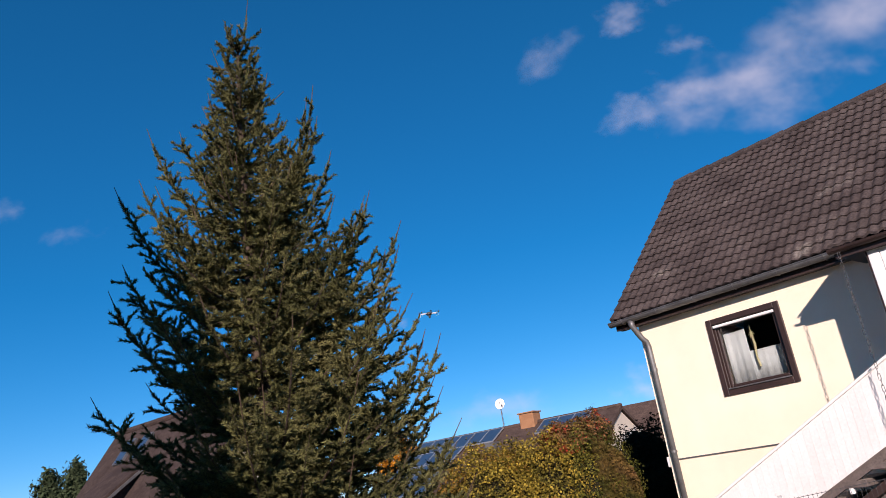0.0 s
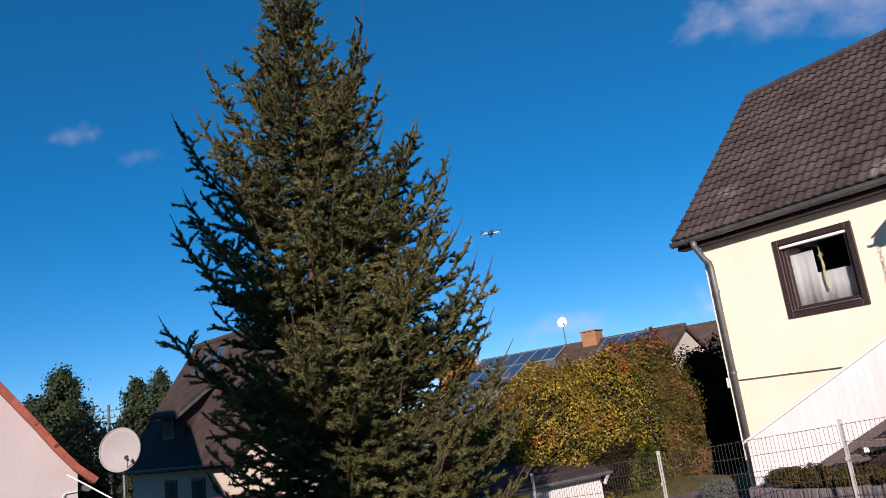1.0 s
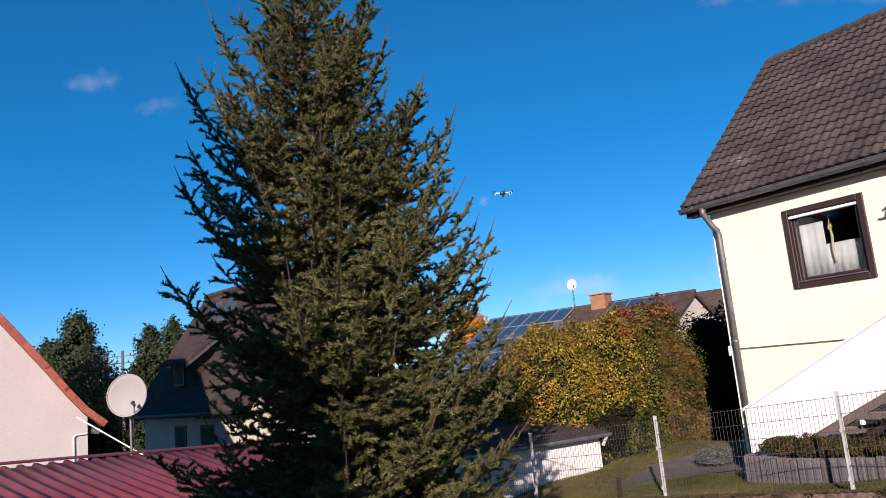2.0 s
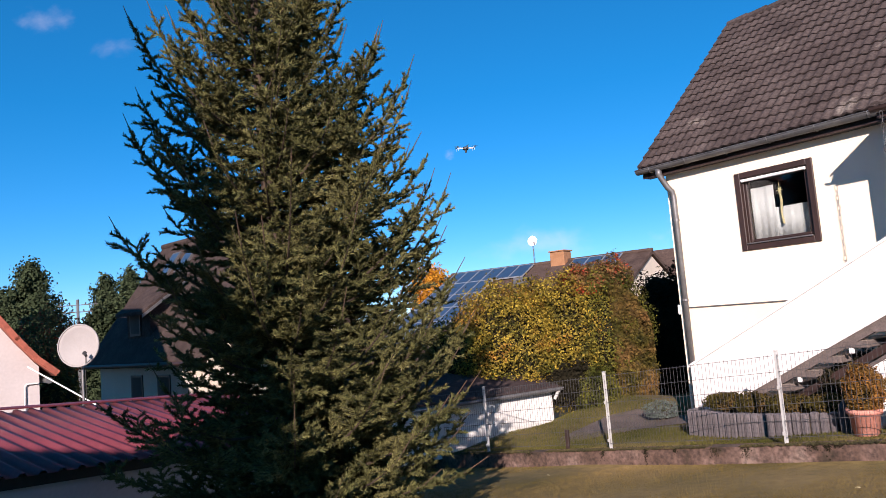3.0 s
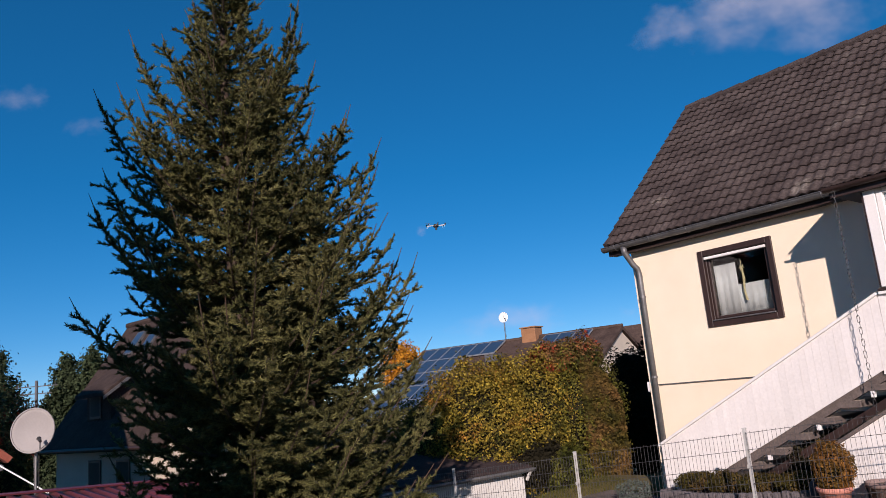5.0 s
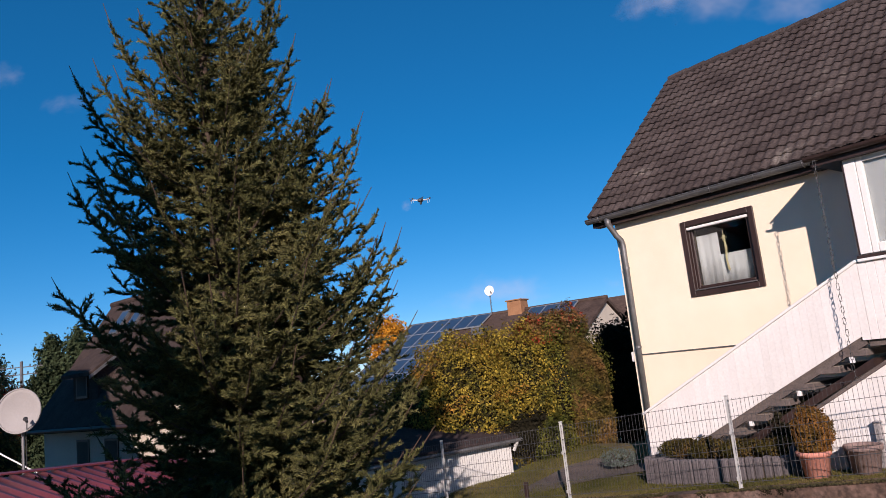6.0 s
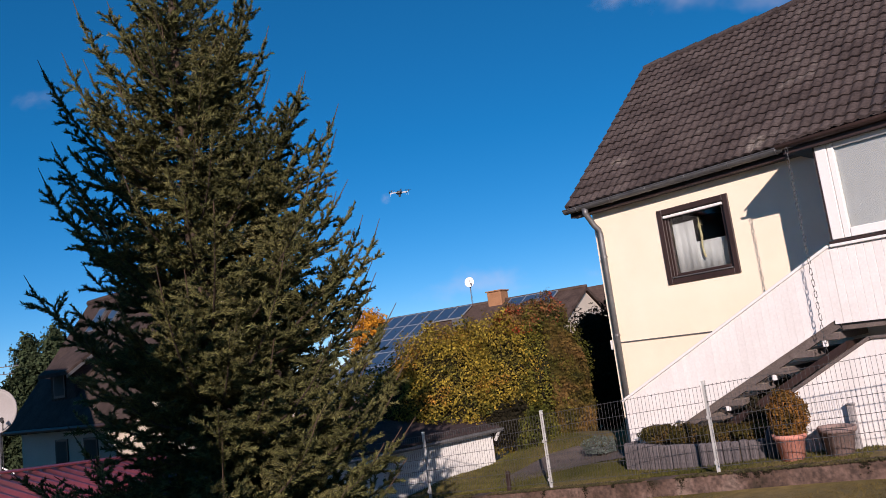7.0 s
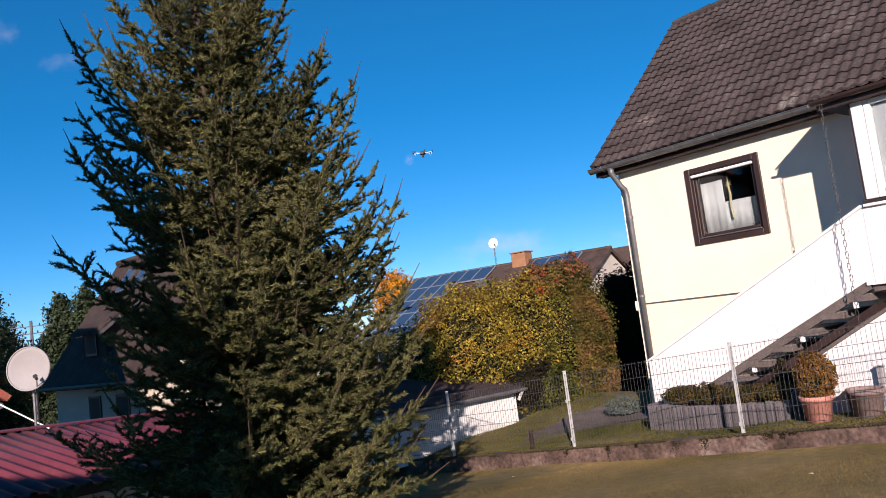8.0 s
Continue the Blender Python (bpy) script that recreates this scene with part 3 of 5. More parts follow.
def porch():
    o = -0.95
    x0 = 3.92
    bm = box(x0, x0 + 0.13, o, o + 0.12, 2.36, 3.52, bevel=0.006)
    p = thing("porch", HOUSE, "white glazed porch with a low roof and pale boarding", "porch")
    part("corner_post", bm, WHITE_PAINT, p, "white corner post")
    part("corner_trim", box(x0 - 0.02, x0 - 0.002, o + 0.01, o + 0.12, 2.36, 3.56), DARK_WOOD, p, "dark brown edge strip")
    part("side_wall", box(x0 + 0.02, x0 + 0.12, o + 0.125, -0.005, 1.42, 3.56), WHITE_PAINT, p)
    wn_ = part("window_frame", bmesh.new(), WHITE_PAINT, p)
    b = bmesh.new()
    for q in ((x0 + 0.135, x0 + 0.205, 2.36, 3.56), (x0 + 0.21, 9.0, 2.36, 2.47), (x0 + 0.21, 9.0, 3.44, 3.56), (5.3, 5.4, 2.472, 3.438), (6.9, 7.0, 2.472, 3.438)):
        add_box(b, q[0], q[1], o + 0.01, o + 0.09, q[2], q[3], bevel=0.006)
    b.to_mesh(wn_.data)
    b.free()
    for xa, xb in ((x0 + 0.205, 5.3), (5.4, 6.9), (7.0, 9.0)):
        part("blind", box(xa + 0.005, xb - 0.005, o + 0.07, o + 0.08, 2.475, 3.435), BLIND, p, "light grey drawn blind")
        g = part("pane", box(xa + 0.002, xb - 0.002, o + 0.045, o + 0.05, 2.472, 3.438), GLASS, p)
        g.visible_shadow = False
    part("sill", box(x0 - 0.03, 9.0, o - 0.05, o + 0.1, 2.315, 2.345, bevel=0.006), DARK_WOOD, p, "dark sill strip")
    part("cap_rail", box(x0 - 0.03, 9.0, o - 0.06, o + 0.05, 2.275, 2.31, bevel=0.006), WHITE_PAINT, p)
    part("floor_slab", box(x0 - 0.1, 9.0, o + 0.03, -0.005, 1.3, 1.40), STEP, p)
    # roof over the porch: underside boards, beam, front gutter
    part("porch_roof", prism([(-1.06, 3.64), (-0.20, 3.84), (-0.20, 3.78), (-1.06, 3.57)], 3.57, 9.4, Matrix.Rotation(radians(90), 4, "Z") @ Matrix.Diagonal((1, -1, 1, 1))), DARK_WOOD, p)
    part("beam", box(3.59, 9.2, -1.04, -0.90, 3.50, 3.565), DARK_WOOD, p, "brown beam under the porch roof")
    part("ceiling_board", box(3.58, 9.3, -0.90, -0.01, 3.535, 3.56), DARK_WOOD, p)
    b = bmesh.new()
    r = 0.06
    pts = [(-1.09 + r * math.cos(a), 3.62 + r * math.sin(a)) for a in [math.pi + math.pi * i / 6 for i in range(7)]]
    pin = [(-1.09 + (r - 0.008) * math.cos(a), 3.62 + (r - 0.008) * math.sin(a)) for a in [2 * math.pi - math.pi * i / 6 for i in range(7)]]
    pr = pts + pin
    r0, r1 = [[b.verts.new((x, y, z)) for y, z in pr] for x in (3.55, 9.4)]
    for i in range(len(pr)):
        j = (i + 1) % len(pr)
        b.faces.new((r0[i], r0[j], r1[j], r1[i]))
    part("porch_gutter", b, DARK_WOOD, p, "brown gutter along the porch roof")
    # wavy tiles over the porch edge
    me = tile_mesh("tile", 0.30, 0.82, 0.02, TILE)
    for i in range(19):
        ob = new("tile", me)
        ob.parent = p
        ob.matrix_basis = pose(3.55 + i * 0.30, -1.07, 3.665, math.degrees(math.atan2(0.20, 0.86)))
    # boarding: level stretch below the window, sloping stretch along the stairs
    bw = 0.095
    for i in range(int(5.2 / bw)):
        xa = 3.865 + i * bw
        part("board", box(xa + 0.0008, xa + bw - 0.0008, o - 0.02, o, 1.375, 2.272, bevel=0.003), WHITE_BOARD, p)
    return p


def stairs():
    o = -0.95
    s = thing("stairs", HOUSE, "outdoor stone stairs with a white boarded parapet", "stairs")
    ua, za, ub, zb = 0.60, 0.60, 3.865, 2.295    # top edge of the parapet
    slope = (zb - za) / (ub - ua)
    bw = 0.095
    k = int((ub - ua) / bw)
    for i in range(k):
        xa = ub - (i + 1) * bw
        xb = xa + bw - 0.0015
        t0, t1 = za + (xa - ua) * slope, za + (xb - ua) * slope
        lo0, lo1 = max(t0 - 0.825, -0.32), max(t1 - 0.825, -0.32)
        if xa > 3.76:
            lo0 = lo1 = 1.375
        part("board", prism([(xa, lo0), (xb, lo1), (xb, t1 - 0.02), (xa, t0 - 0.02)], o - 0.02, o), WHITE_BOARD, s)
    d = Vector((ub - ua, 0, zb - za)).normalized()
    ang = -math.atan(slope)
    L = math.hypot(ub - ua, zb - za)
    cap = box(0, L, o - 0.055, o + 0.05, -0.018, 0.018, bevel=0.006)
    bmesh.ops.transform(cap, matrix=Matrix.Translation((ua, 0, za)) @ Matrix.Rotation(ang, 4, "Y"), verts=cap.verts)
    part("cap_rail", cap, WHITE_PAINT, s, "white sloping cap rail")
    # steps
    for i in range(8):
        z = 1.27 - 0.182 * i
        x = 3.80 - 0.335 * i
        st = part("step", box(x - 0.32, x - 0.02, o - 0.0, -0.01, z - 0.075, z, bevel=0.006), STEP, s)
        # thin paler sheet that paints the lit top of the step
        part("tread", box(x - 0.315, x - 0.025, o + 0.04, -0.04, z + 0.001, z + 0.010), STEP_TOP_LIT, st, "pale tread, light on the step top put into its colour")
    for i in range(4):
        x = 1.5 + i * 0.69
        z = za + (x - ua) * slope
        part("bracket", box(x, x + 0.05, o + 0.005, o + 0.05, z - 1.02, z - 0.68, bevel=0.004), WHITE_PAINT, s)
    part("beam", prism([(0.62, za - 0.80), (3.80, zb - 0.034 - 0.81), (3.80, zb - 0.034 - 0.935), (0.90, za + 0.3 * slope - 0.935)], o + 0.004, o + 0.07),
         STEP, s, "grey sloping beam that carries the steps")
    # added dark plate: blocks sun under the flight, its colour stands for shade
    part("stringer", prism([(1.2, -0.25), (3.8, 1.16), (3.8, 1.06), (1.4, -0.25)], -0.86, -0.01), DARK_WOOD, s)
    return s


def side_panel():
    """Boarded side of the cellar way in front of the stairs."""
    t = thing("cellar_cover", HOUSE, "white boarded cellar cover with a sloping brown top edge", "cover")
    o = -1.2
    bw = 0.095
    for i in range(40):
        xa = 3.17 + i * bw
        xb = xa + bw - 0.0015
        ta, tb = min(0.60 + (xa - 3.17) * 0.57, 1.17), min(0.60 + (xb - 3.17) * 0.57, 1.17)
        part("board", prism([(xa, -0.1), (xb, -0.1), (xb, tb), (xa, ta)], o, o + 0.02), WHITE_BOARD, t)
    L = math.hypot(1.03, 0.587)
    cap = box(0, L, o - 0.03, o + 0.07, -0.015, 0.025, bevel=0.005)
    bmesh.ops.transform(cap, matrix=Matrix.Translation((3.15, 0, 0.60)) @ Matrix.Rotation(-math.atan2(0.587, 1.03), 4, "Y"), verts=cap.verts)
    part("cap_strip", cap, STEP, t)
    part("cap_strip", box(4.19, 6.9, o - 0.03, o + 0.07, 1.175, 1.21, bevel=0.005), STEP, t)


def chain():
    t = thing("rain_chain", HOUSE @ pose(3.675, -1.13, 0), "dark steel rain chain hanging from the gutter end", "chain")
    bm = bmesh.new()
    r, h = 0.014, 0.042
    pts = []
    for i in range(16):
        a = 2 * math.pi * i / 16
        pts.append((r * math.cos(a), 0, (h - r) * (1 if math.sin(a) > 0 else -1) + r * math.sin(a)))
    pts.append(pts[0])
    add_tube(bm, pts, 0.0034, 5, False)
    me = bpy.data.meshes.new("chain_link")
    bm.to_mesh(me)
    bm.free()
    me.materials.append(DARK)
    z, i = 3.52, 0
    while z > 0.62:
        ob = new("chain_link", me)
        ob.parent = t
        ob.matrix_basis = pose(0.004 * math.sin(i * 1.7), 0, z, 0, 0, 90 * (i % 2) + 20)
        z -= 0.068
        i += 1


porch()
stairs()
side_panel()
chain()

# ---- flower bed and pots before the house ----


def leaves(name, pts, nrm, size, mat, parent=None, seed=1, label="", flat=0.5):
    """Small pointed leaves at the points given, turned outward with scatter."""
    rng = np.random.default_rng(seed)
    pts, nrm = np.asarray(pts), np.asarray(nrm)
    k = len(pts)
    nd = nrm + rng.normal(0, flat, (k, 3))
    nd /= np.linalg.norm(nd, axis=1, keepdims=True)
    a = np.cross(nd, rng.normal(0, 1, (k, 3)))
    a /= np.linalg.norm(a, axis=1, keepdims=True)
    b = np.cross(nd, a)
    s = size * rng.uniform(0.6, 1.3, (k, 1))
    v = np.stack([pts - a * s * 0.5, pts + b * s * 0.3 + nd * s * 0.08, pts + a * s * 0.5, pts - b * s * 0.3 + nd * s * 0.08], 1).reshape(-1, 3)
    f = np.arange(4 * k).reshape(-1, 4)
    return raw(name, v, f, mat, parent, label)


def blob_points(center, radii, count, seed, lump=0.25, lumps=9, lower=-1.0, depth=0.35):
    """Points in the outer layer of an uneven rounded crown, and the way out from it."""
    rng = np.random.default_rng(seed)
    d = rng.normal(0, 1, (count, 3))
    d /= np.linalg.norm(d, axis=1, keepdims=True)
    d = d[d[:, 2] > lower]
    hub = rng.normal(0, 1, (lumps, 3))
    hub /= np.linalg.norm(hub, axis=1, keepdims=True)
    near = np.max(d @ hub.T, axis=1)
    rad = 1 - lump + lump * np.clip((near - 0.6) / 0.35, 0, 1) + rng.normal(0, 0.05, len(d))
    rad *= 1 - depth * rng.random(len(d)) ** 2
    # smaller tufts and the gaps between them, of one size in every crown
    reach = np.asarray(radii)
    mean = float(np.mean(reach))
    q = d * reach
    f1, f2 = min(3.2, 2.6 / mean), min(9.0, 6.5 / mean)
    tuft = np.array([noise.noise((x * f1 + seed, y * f1, z * f1)) + 0.7 * noise.noise((x * f2, y * f2 + seed, z * f2)) for x, y, z in q])
    rad += np.clip(tuft, -0.8, 0.8) * min(0.25, 0.19 / mean)
    keep = rng.random(len(d)) < np.clip(1.0 + 1.0 * tuft, 0.6, 1.0)
    p = np.asarray(center) + q * rad[:, None]
    return p[keep], d[keep]


def shrub(name, center, radii, count, size, mat, label, seed, base_z, category="shrub", lump=0.25, lower=-1.0, stems=5, core=False):
    t = thing(name, Matrix.Translation((center[0], center[1], base_z)), label, category)
    c = (0, 0, center[2] - base_z)
    p, d = blob_points(c, radii, count, seed, lump, lower=lower)
    p[:, 2] = np.maximum(p[:, 2], 0.03)
    leaves("foliage", p, d + np.array([0, 0, 0.3]), size, mat, t, seed, flat=0.85)
    rnd = random.Random(seed)
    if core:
        # solid near-black core for the close twigs and the shade among them
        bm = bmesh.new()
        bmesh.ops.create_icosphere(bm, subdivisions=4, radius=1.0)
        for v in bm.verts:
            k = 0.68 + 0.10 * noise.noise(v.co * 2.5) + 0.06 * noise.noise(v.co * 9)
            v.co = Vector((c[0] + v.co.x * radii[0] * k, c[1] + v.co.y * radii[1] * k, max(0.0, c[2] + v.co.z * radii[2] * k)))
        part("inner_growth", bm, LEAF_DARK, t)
    for i in range(stems):
        a = rnd.uniform(0, 6.28)
        e = Vector((c[0] + radii[0] * 0.55 * math.cos(a), c[1] + radii[1] * 0.55 * math.sin(a), c[2] + radii[2] * rnd.uniform(0.2, 0.7)))
        part("stem", tube([(rnd.uniform(-0.1, 0.1), rnd.uniform(-0.1, 0.1), -0.1), e * 0.5, e], [0.03, 0.02, 0.008], 5), BARK, t)
    return t


def bed():
    t = thing("flower_bed", HOUSE, "raised flower bed edged with upright stone palisades", "flower bed")
    soil = prism([(0.80, -0.35), (2.95, -0.2), (2.95, 0.05), (0.80, 0.0)], -1.30, -0.98)
    part("soil", soil, SOIL, t)
    part("soil", prism([(1.25, -0.3), (2.55, -0.25), (2.55, 0.04), (1.25, 0.02)], -1.42, -1.302), SOIL, t)
    bm = box(-0.048, 0.048, -0.05, 0.05, -0.40, 0.0, bevel=0.018)
    m2 = bpy.data.meshes.new("palisade")
    bm.to_mesh(m2)
    bm.free()
    m2.materials.append(PALISADE)
    rnd = random.Random(8)
    row = [(0.78 + 0.1 * i, -1.26 - 0.25 * math.sin(math.pi * (i + 0.5) / 22)) for i in range(22)]
    row += [(0.74, -1.2 + 0.115 * i) for i in range(5)] + [(2.98, -1.2 + 0.115 * i) for i in range(5)]
    for x, y in row:
        ob = new("palisade", m2)
        ob.parent = t
        ob.matrix_basis = pose(x, y, 0.035 + 0.035 * (x - 0.7) + rnd.uniform(-0.008, 0.008), 0, 0, rnd.uniform(-3, 3))
    for u, o, r in ((1.25, 1.14, 0.34), (1.72, 1.16, 0.30), (2.2, 1.14, 0.34), (2.62, 1.14, 0.28)):
        w = HOUSE @ Vector((u, -o, 0))
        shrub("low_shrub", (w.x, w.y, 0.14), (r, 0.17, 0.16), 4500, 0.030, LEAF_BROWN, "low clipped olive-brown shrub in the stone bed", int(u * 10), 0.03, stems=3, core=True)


bed()


def pot(u, o, z, r, h, mat, label):
    t = thing("plant_pot", HOUSE @ pose(u, -o, z), label, "pot", "pots by the stairs")
    bm = bmesh.new()
    prof = [(r * 0.72, 0), (r * 0.95, h * 0.82), (r * 1.06, h * 0.83), (r * 1.08, h), (r * 0.94, h), (r * 0.9, h * 0.85)]
    rings = [[bm.verts.new((q * math.cos(a), q * math.sin(a), zz)) for a in [2 * math.pi * i / 24 for i in range(24)]] for q, zz in prof]
    for ra, rb in zip(rings, rings[1:]):
        for i in range(24):
            bm.faces.new((ra[i], ra[(i + 1) % 24], rb[(i + 1) % 24], rb[i]))
    bm.faces.new(rings[0][::-1])
    part("body", bm, mat, t, "", True)
    part("earth", tube([(0, 0, h * 0.78), (0, 0, h * 0.88)], r * 0.9, 16), SOIL, t)
    return t


def yard_z(u, o):
    w = HOUSE @ Vector((u, -o, 0))
    return ground_z(w.x, w.y)


pot(3.25, 1.58, yard_z(3.25, 1.58), 0.175, 0.30, TERRACOTTA, "orange terracotta pot with a clipped bush")
w_ = HOUSE @ Vector((3.25, -1.58, 0))
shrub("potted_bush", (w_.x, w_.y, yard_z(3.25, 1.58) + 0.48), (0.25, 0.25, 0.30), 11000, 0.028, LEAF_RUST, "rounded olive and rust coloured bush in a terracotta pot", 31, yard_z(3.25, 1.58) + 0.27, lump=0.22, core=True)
pot(3.76, 1.5, yard_z(3.76, 1.5), 0.185, 0.31, OLD_CLAY, "empty weathered grey-brown clay pot")
tagged(part("bucket", tube([(0, 0, 0), (0, 0, 0.26), (0, 0, 0.265)], [0.10, 0.13, 0.13], 16), BLUE_GREY), "blue-grey plastic bucket beside the pots", "bucket").matrix_basis = HOUSE @ pose(3.58, -1.25, yard_z(3.58, 1.25))
tub = part("round_tub", tube([(0, 0, 0), (0, 0, 0.1), (0, 0, 0.22), (0, 0, 0.33), (0, 0, 0.38)], [0.06, 0.085, 0.092, 0.07, 0.025], 16), BLUE_GREY, None, "", True)
tub.matrix_basis = HOUSE @ pose(2.98, -1.42, yard_z(2.98, 1.42))
def short_post():
    t = thing("short_post", HOUSE @ pose(3.86, -1.26, yard_z(3.86, 1.26)), "short grey concrete post beside the clay pot", "post")
    h = 0.49 - yard_z(3.86, 1.26)
    part("shaft", box(-0.035, 0.035, -0.035, 0.035, -0.05, h - 0.03, bevel=0.006), OLD_POST, t)
    part("cap", box(-0.042, 0.042, -0.042, 0.042, h - 0.028, h, bevel=0.008), OLD_POST, t)


short_post()
tagged(tub, "rounded blue-grey watering vessel beside the flower bed", "vessel")
w_ = HOUSE @ Vector((2.75, -0.55, 0))
# filler whose near-black leaves stand for the shade under the stairs
shrub("shade_shrub", (w_.x, w_.y, 0.30), (0.50, 0.22, 0.42), 5000, 0.05, LEAF_DARK, "near-black filler shrub, shade under the stairs put into its colour", 33, -0.1, core=True)

# ---- fence ----


def fence():
    f = thing("fence", lw_m, "galvanized double-rod mesh fence on the low wall", "fence")
    sp = 2.47
    h = 1.02
    for i in range(-2, 5):
        q = 0.0 + sp * i
        z = wall_top(q)
        p = part("post", box(q - 0.018, q + 0.018, -0.02, 0.02, z - 0.15, z + h + 0.03, bevel=0.005), GALV, f, "pale galvanized post")
        part("cap", box(q - 0.021, q + 0.021, -0.023, 0.023, z + h + 0.03, z + h + 0.045, bevel=0.004), GALV, p)
        part("clamp", box(q - 0.014, q + 0.014, -0.045, -0.02, z + 0.62, z + 0.66), GALV, p)
        part("clamp", box(q - 0.014, q + 0.014, -0.045, -0.02, z + 0.1, z + 0.14), GALV, p)
    for i in range(-2, 4):
        q0 = sp * i + 0.03
        n_ = 48
        bm = bmesh.new()
        st = (sp - 0.06) / n_
        for j in range(n_ + 1):
            q = q0 + j * st
            z = wall_top(q)
            add_box(bm, q - 0.0014, q + 0.0014, -0.041, -0.0378, z + 0.06, z + h)
        for j in range(6):
            za = 0.08 + j * 0.185
            for y in (-0.049, -0.035):
                add_tube(bm, [(q0, y, wall_top(q0) + za), (q0 + sp - 0.06, y, wall_top(q0 + sp - 0.06) + za)], 0.0024, 4)
        ob = part("mesh_panel", bm, WIRE, f, "welded wire panel")
        ob["kind"] = "stuff"


fence()
# moss on the low wall's top
rng = np.random.default_rng(3)
q = rng.uniform(-6, 12, 16000)
yy = rng.normal(-0.07, 0.06, 16000).clip(-0.125, 0.12)
keep = np.array([noise.noise((a * 1.3, 3.0, 0)) > -0.28 for a in q])
pp = np.stack([q, yy, -0.64 + 0.1 * q + 0.004], 1)[keep]
ms = leaves("moss", pp, np.tile([0, -0.2, 1.0], (len(pp), 1)), 0.034, MOSS, None, 5, flat=0.6)
ms.matrix_basis = lw_m
# dark crumbled hollows and ivy hanging over the wall's face
iv = []
for i in range(14):
    qc, wd, dp = rng.uniform(-3, 7), rng.uniform(0.02, 0.07), rng.uniform(0.04, 0.2)
    n_ = int(30 + 9000 * wd * dp)
    a, b = rng.normal(qc, wd * 0.5, n_), np.abs(rng.normal(0, dp * 0.5, n_))
    iv.append(np.stack([a, np.full(n_, -0.118) - 0.008 * rng.random(n_), -0.64 + 0.1 * a - np.minimum(b, 0.2)], 1))
iv = np.concatenate(iv)
ivy = leaves("ivy", iv, np.tile([0, -1.0, 0.3], (len(iv), 1)), 0.018, LEAF_DARK, None, 6, flat=0.6)
ivy.matrix_basis = lw_m
tagged(ivy, "dark ivy and moss patches on the wall face", "ivy", kind="stuff")
tagged(ms, "moss and dry stalks on the low wall", "moss", kind="stuff")

# ---- spruce ----


def spruce(origin, height, seed, tips, limbs=105):
    """Trunk, whorls of limbs that turn up at their ends, side shoots and needles. tips: where some long limbs end."""
    rnd = random.Random(seed)
    ox, oy, oz = origin
    t = thing("spruce_tree", Matrix.Translation(origin), "tall green spruce with upturned branch tips on the lawn", "tree")

    def axis(h):
        return Vector((0.04 * math.sin(h * 0.9), 0.03 * math.sin(h * 0.7 + 1), h))
    trunk = [axis(height * i / 16) for i in range(17)]
    part("trunk", tube(trunk, [0.13 * (1 - i / 16) ** 0.9 + 0.007 for i in range(17)], 9), BARK, t, "brown scaly trunk")
    shoots = []     # (start, end, needle length)

    def bez(a, b, c, f):
        return a * (1 - f) ** 2 + b * 2 * f * (1 - f) + c * f * f

    def limb(h, tip, sag, dense=1.0, led=True):
        a = axis(h)
        out = tip - a
        L = out.length
        side = Vector((out.x, out.y, 0))
        mid = a + side * 0.62 + Vector((0, 0, out.z * 0.22 - sag * L))
        k = max(6, int(L / 0.09))
        pts = [bez(a, mid, tip, i / k) for i in range(k + 1)]
        part("limb", tube(pts, [0.017 * (0.4 + L / 2.5) * (1 - i / k) + 0.004 for i in range(k + 1)], 5), BARK, t)
        for i in range(k):
            if i > k * 0.12:
                shoots.append((pts[i], pts[i + 1], 0.029))
        # bare leader of this year
        d = (pts[-1] - pts[-2]).normalized()
        ld = (d + Vector((0, 0, 0.25))).normalized() * rnd.uniform(0.14, 0.30)
        shoots.append((pts[-1], pts[-1] + ld * 0.3, 0.018))
        if led:
            part("leader", tube([pts[-1], pts[-1] + ld * 0.5, pts[-1] + ld], [0.006, 0.0045, 0.003], 4), LEADER, t)
        # side shoots
        step = 0.105 / dense
        n_ = int(L / step)
        for j in range(n_):
            f = 0.05 + 0.95 * (j + rnd.random() * 0.6) / n_
            if f > 0.985:
                continue
            p = bez(a, mid, tip, f)
            d = (bez(a, mid, tip, min(1, f + 0.04)) - p).normalized()
            sd = d.cross(Vector((0, 0, 1)))
            if sd.length < 0.2:
                sd = Vector((math.cos(j * 2.4), math.sin(j * 2.4), 0))
            sd.normalize()
            if j % 2:
                sd = -sd
            roll = rnd.gauss(0.15, 0.45)
            upv = sd.cross(d).normalized()
            if upv.z < 0:
                upv = -upv
            w = (d * rnd.uniform(0.55, 0.95) + (sd * math.cos(roll) + upv * math.sin(roll)) * 0.85).normalized()
            sl = min(0.40, 0.085 + 0.32 * L * (1 - f) * rnd.uniform(0.35, 1.0) + 0.03 * rnd.random())
            m_ = max(1, round(sl / 0.10))
            q0 = p
            for s in range(m_):
                w2 = (w + Vector((0, 0, -0.10 + 0.30 * s / m_)) + Vector([rnd.gauss(0, 0.07) for _ in range(3)])).normalized()
                q1 = q0 + w2 * sl / m_
                shoots.append((q0, q1, 0.030))
                if sl > 0.13 and s < m_:
                    for sg in (1, -1):
                        if rnd.random() < 0.72:
                            v2 = (w2 * 0.7 + w2.cross(Vector((0, 0, 1))).normalized() * sg * 0.75 + Vector((0, 0, rnd.uniform(-0.25, 0.3)))).normalized()
                            l2 = 0.085 + sl * (1 - s / m_) * rnd.uniform(0.12, 0.35)
                            shoots.append((q1, q1 + v2 * l2, 0.029))
                q0 = q1
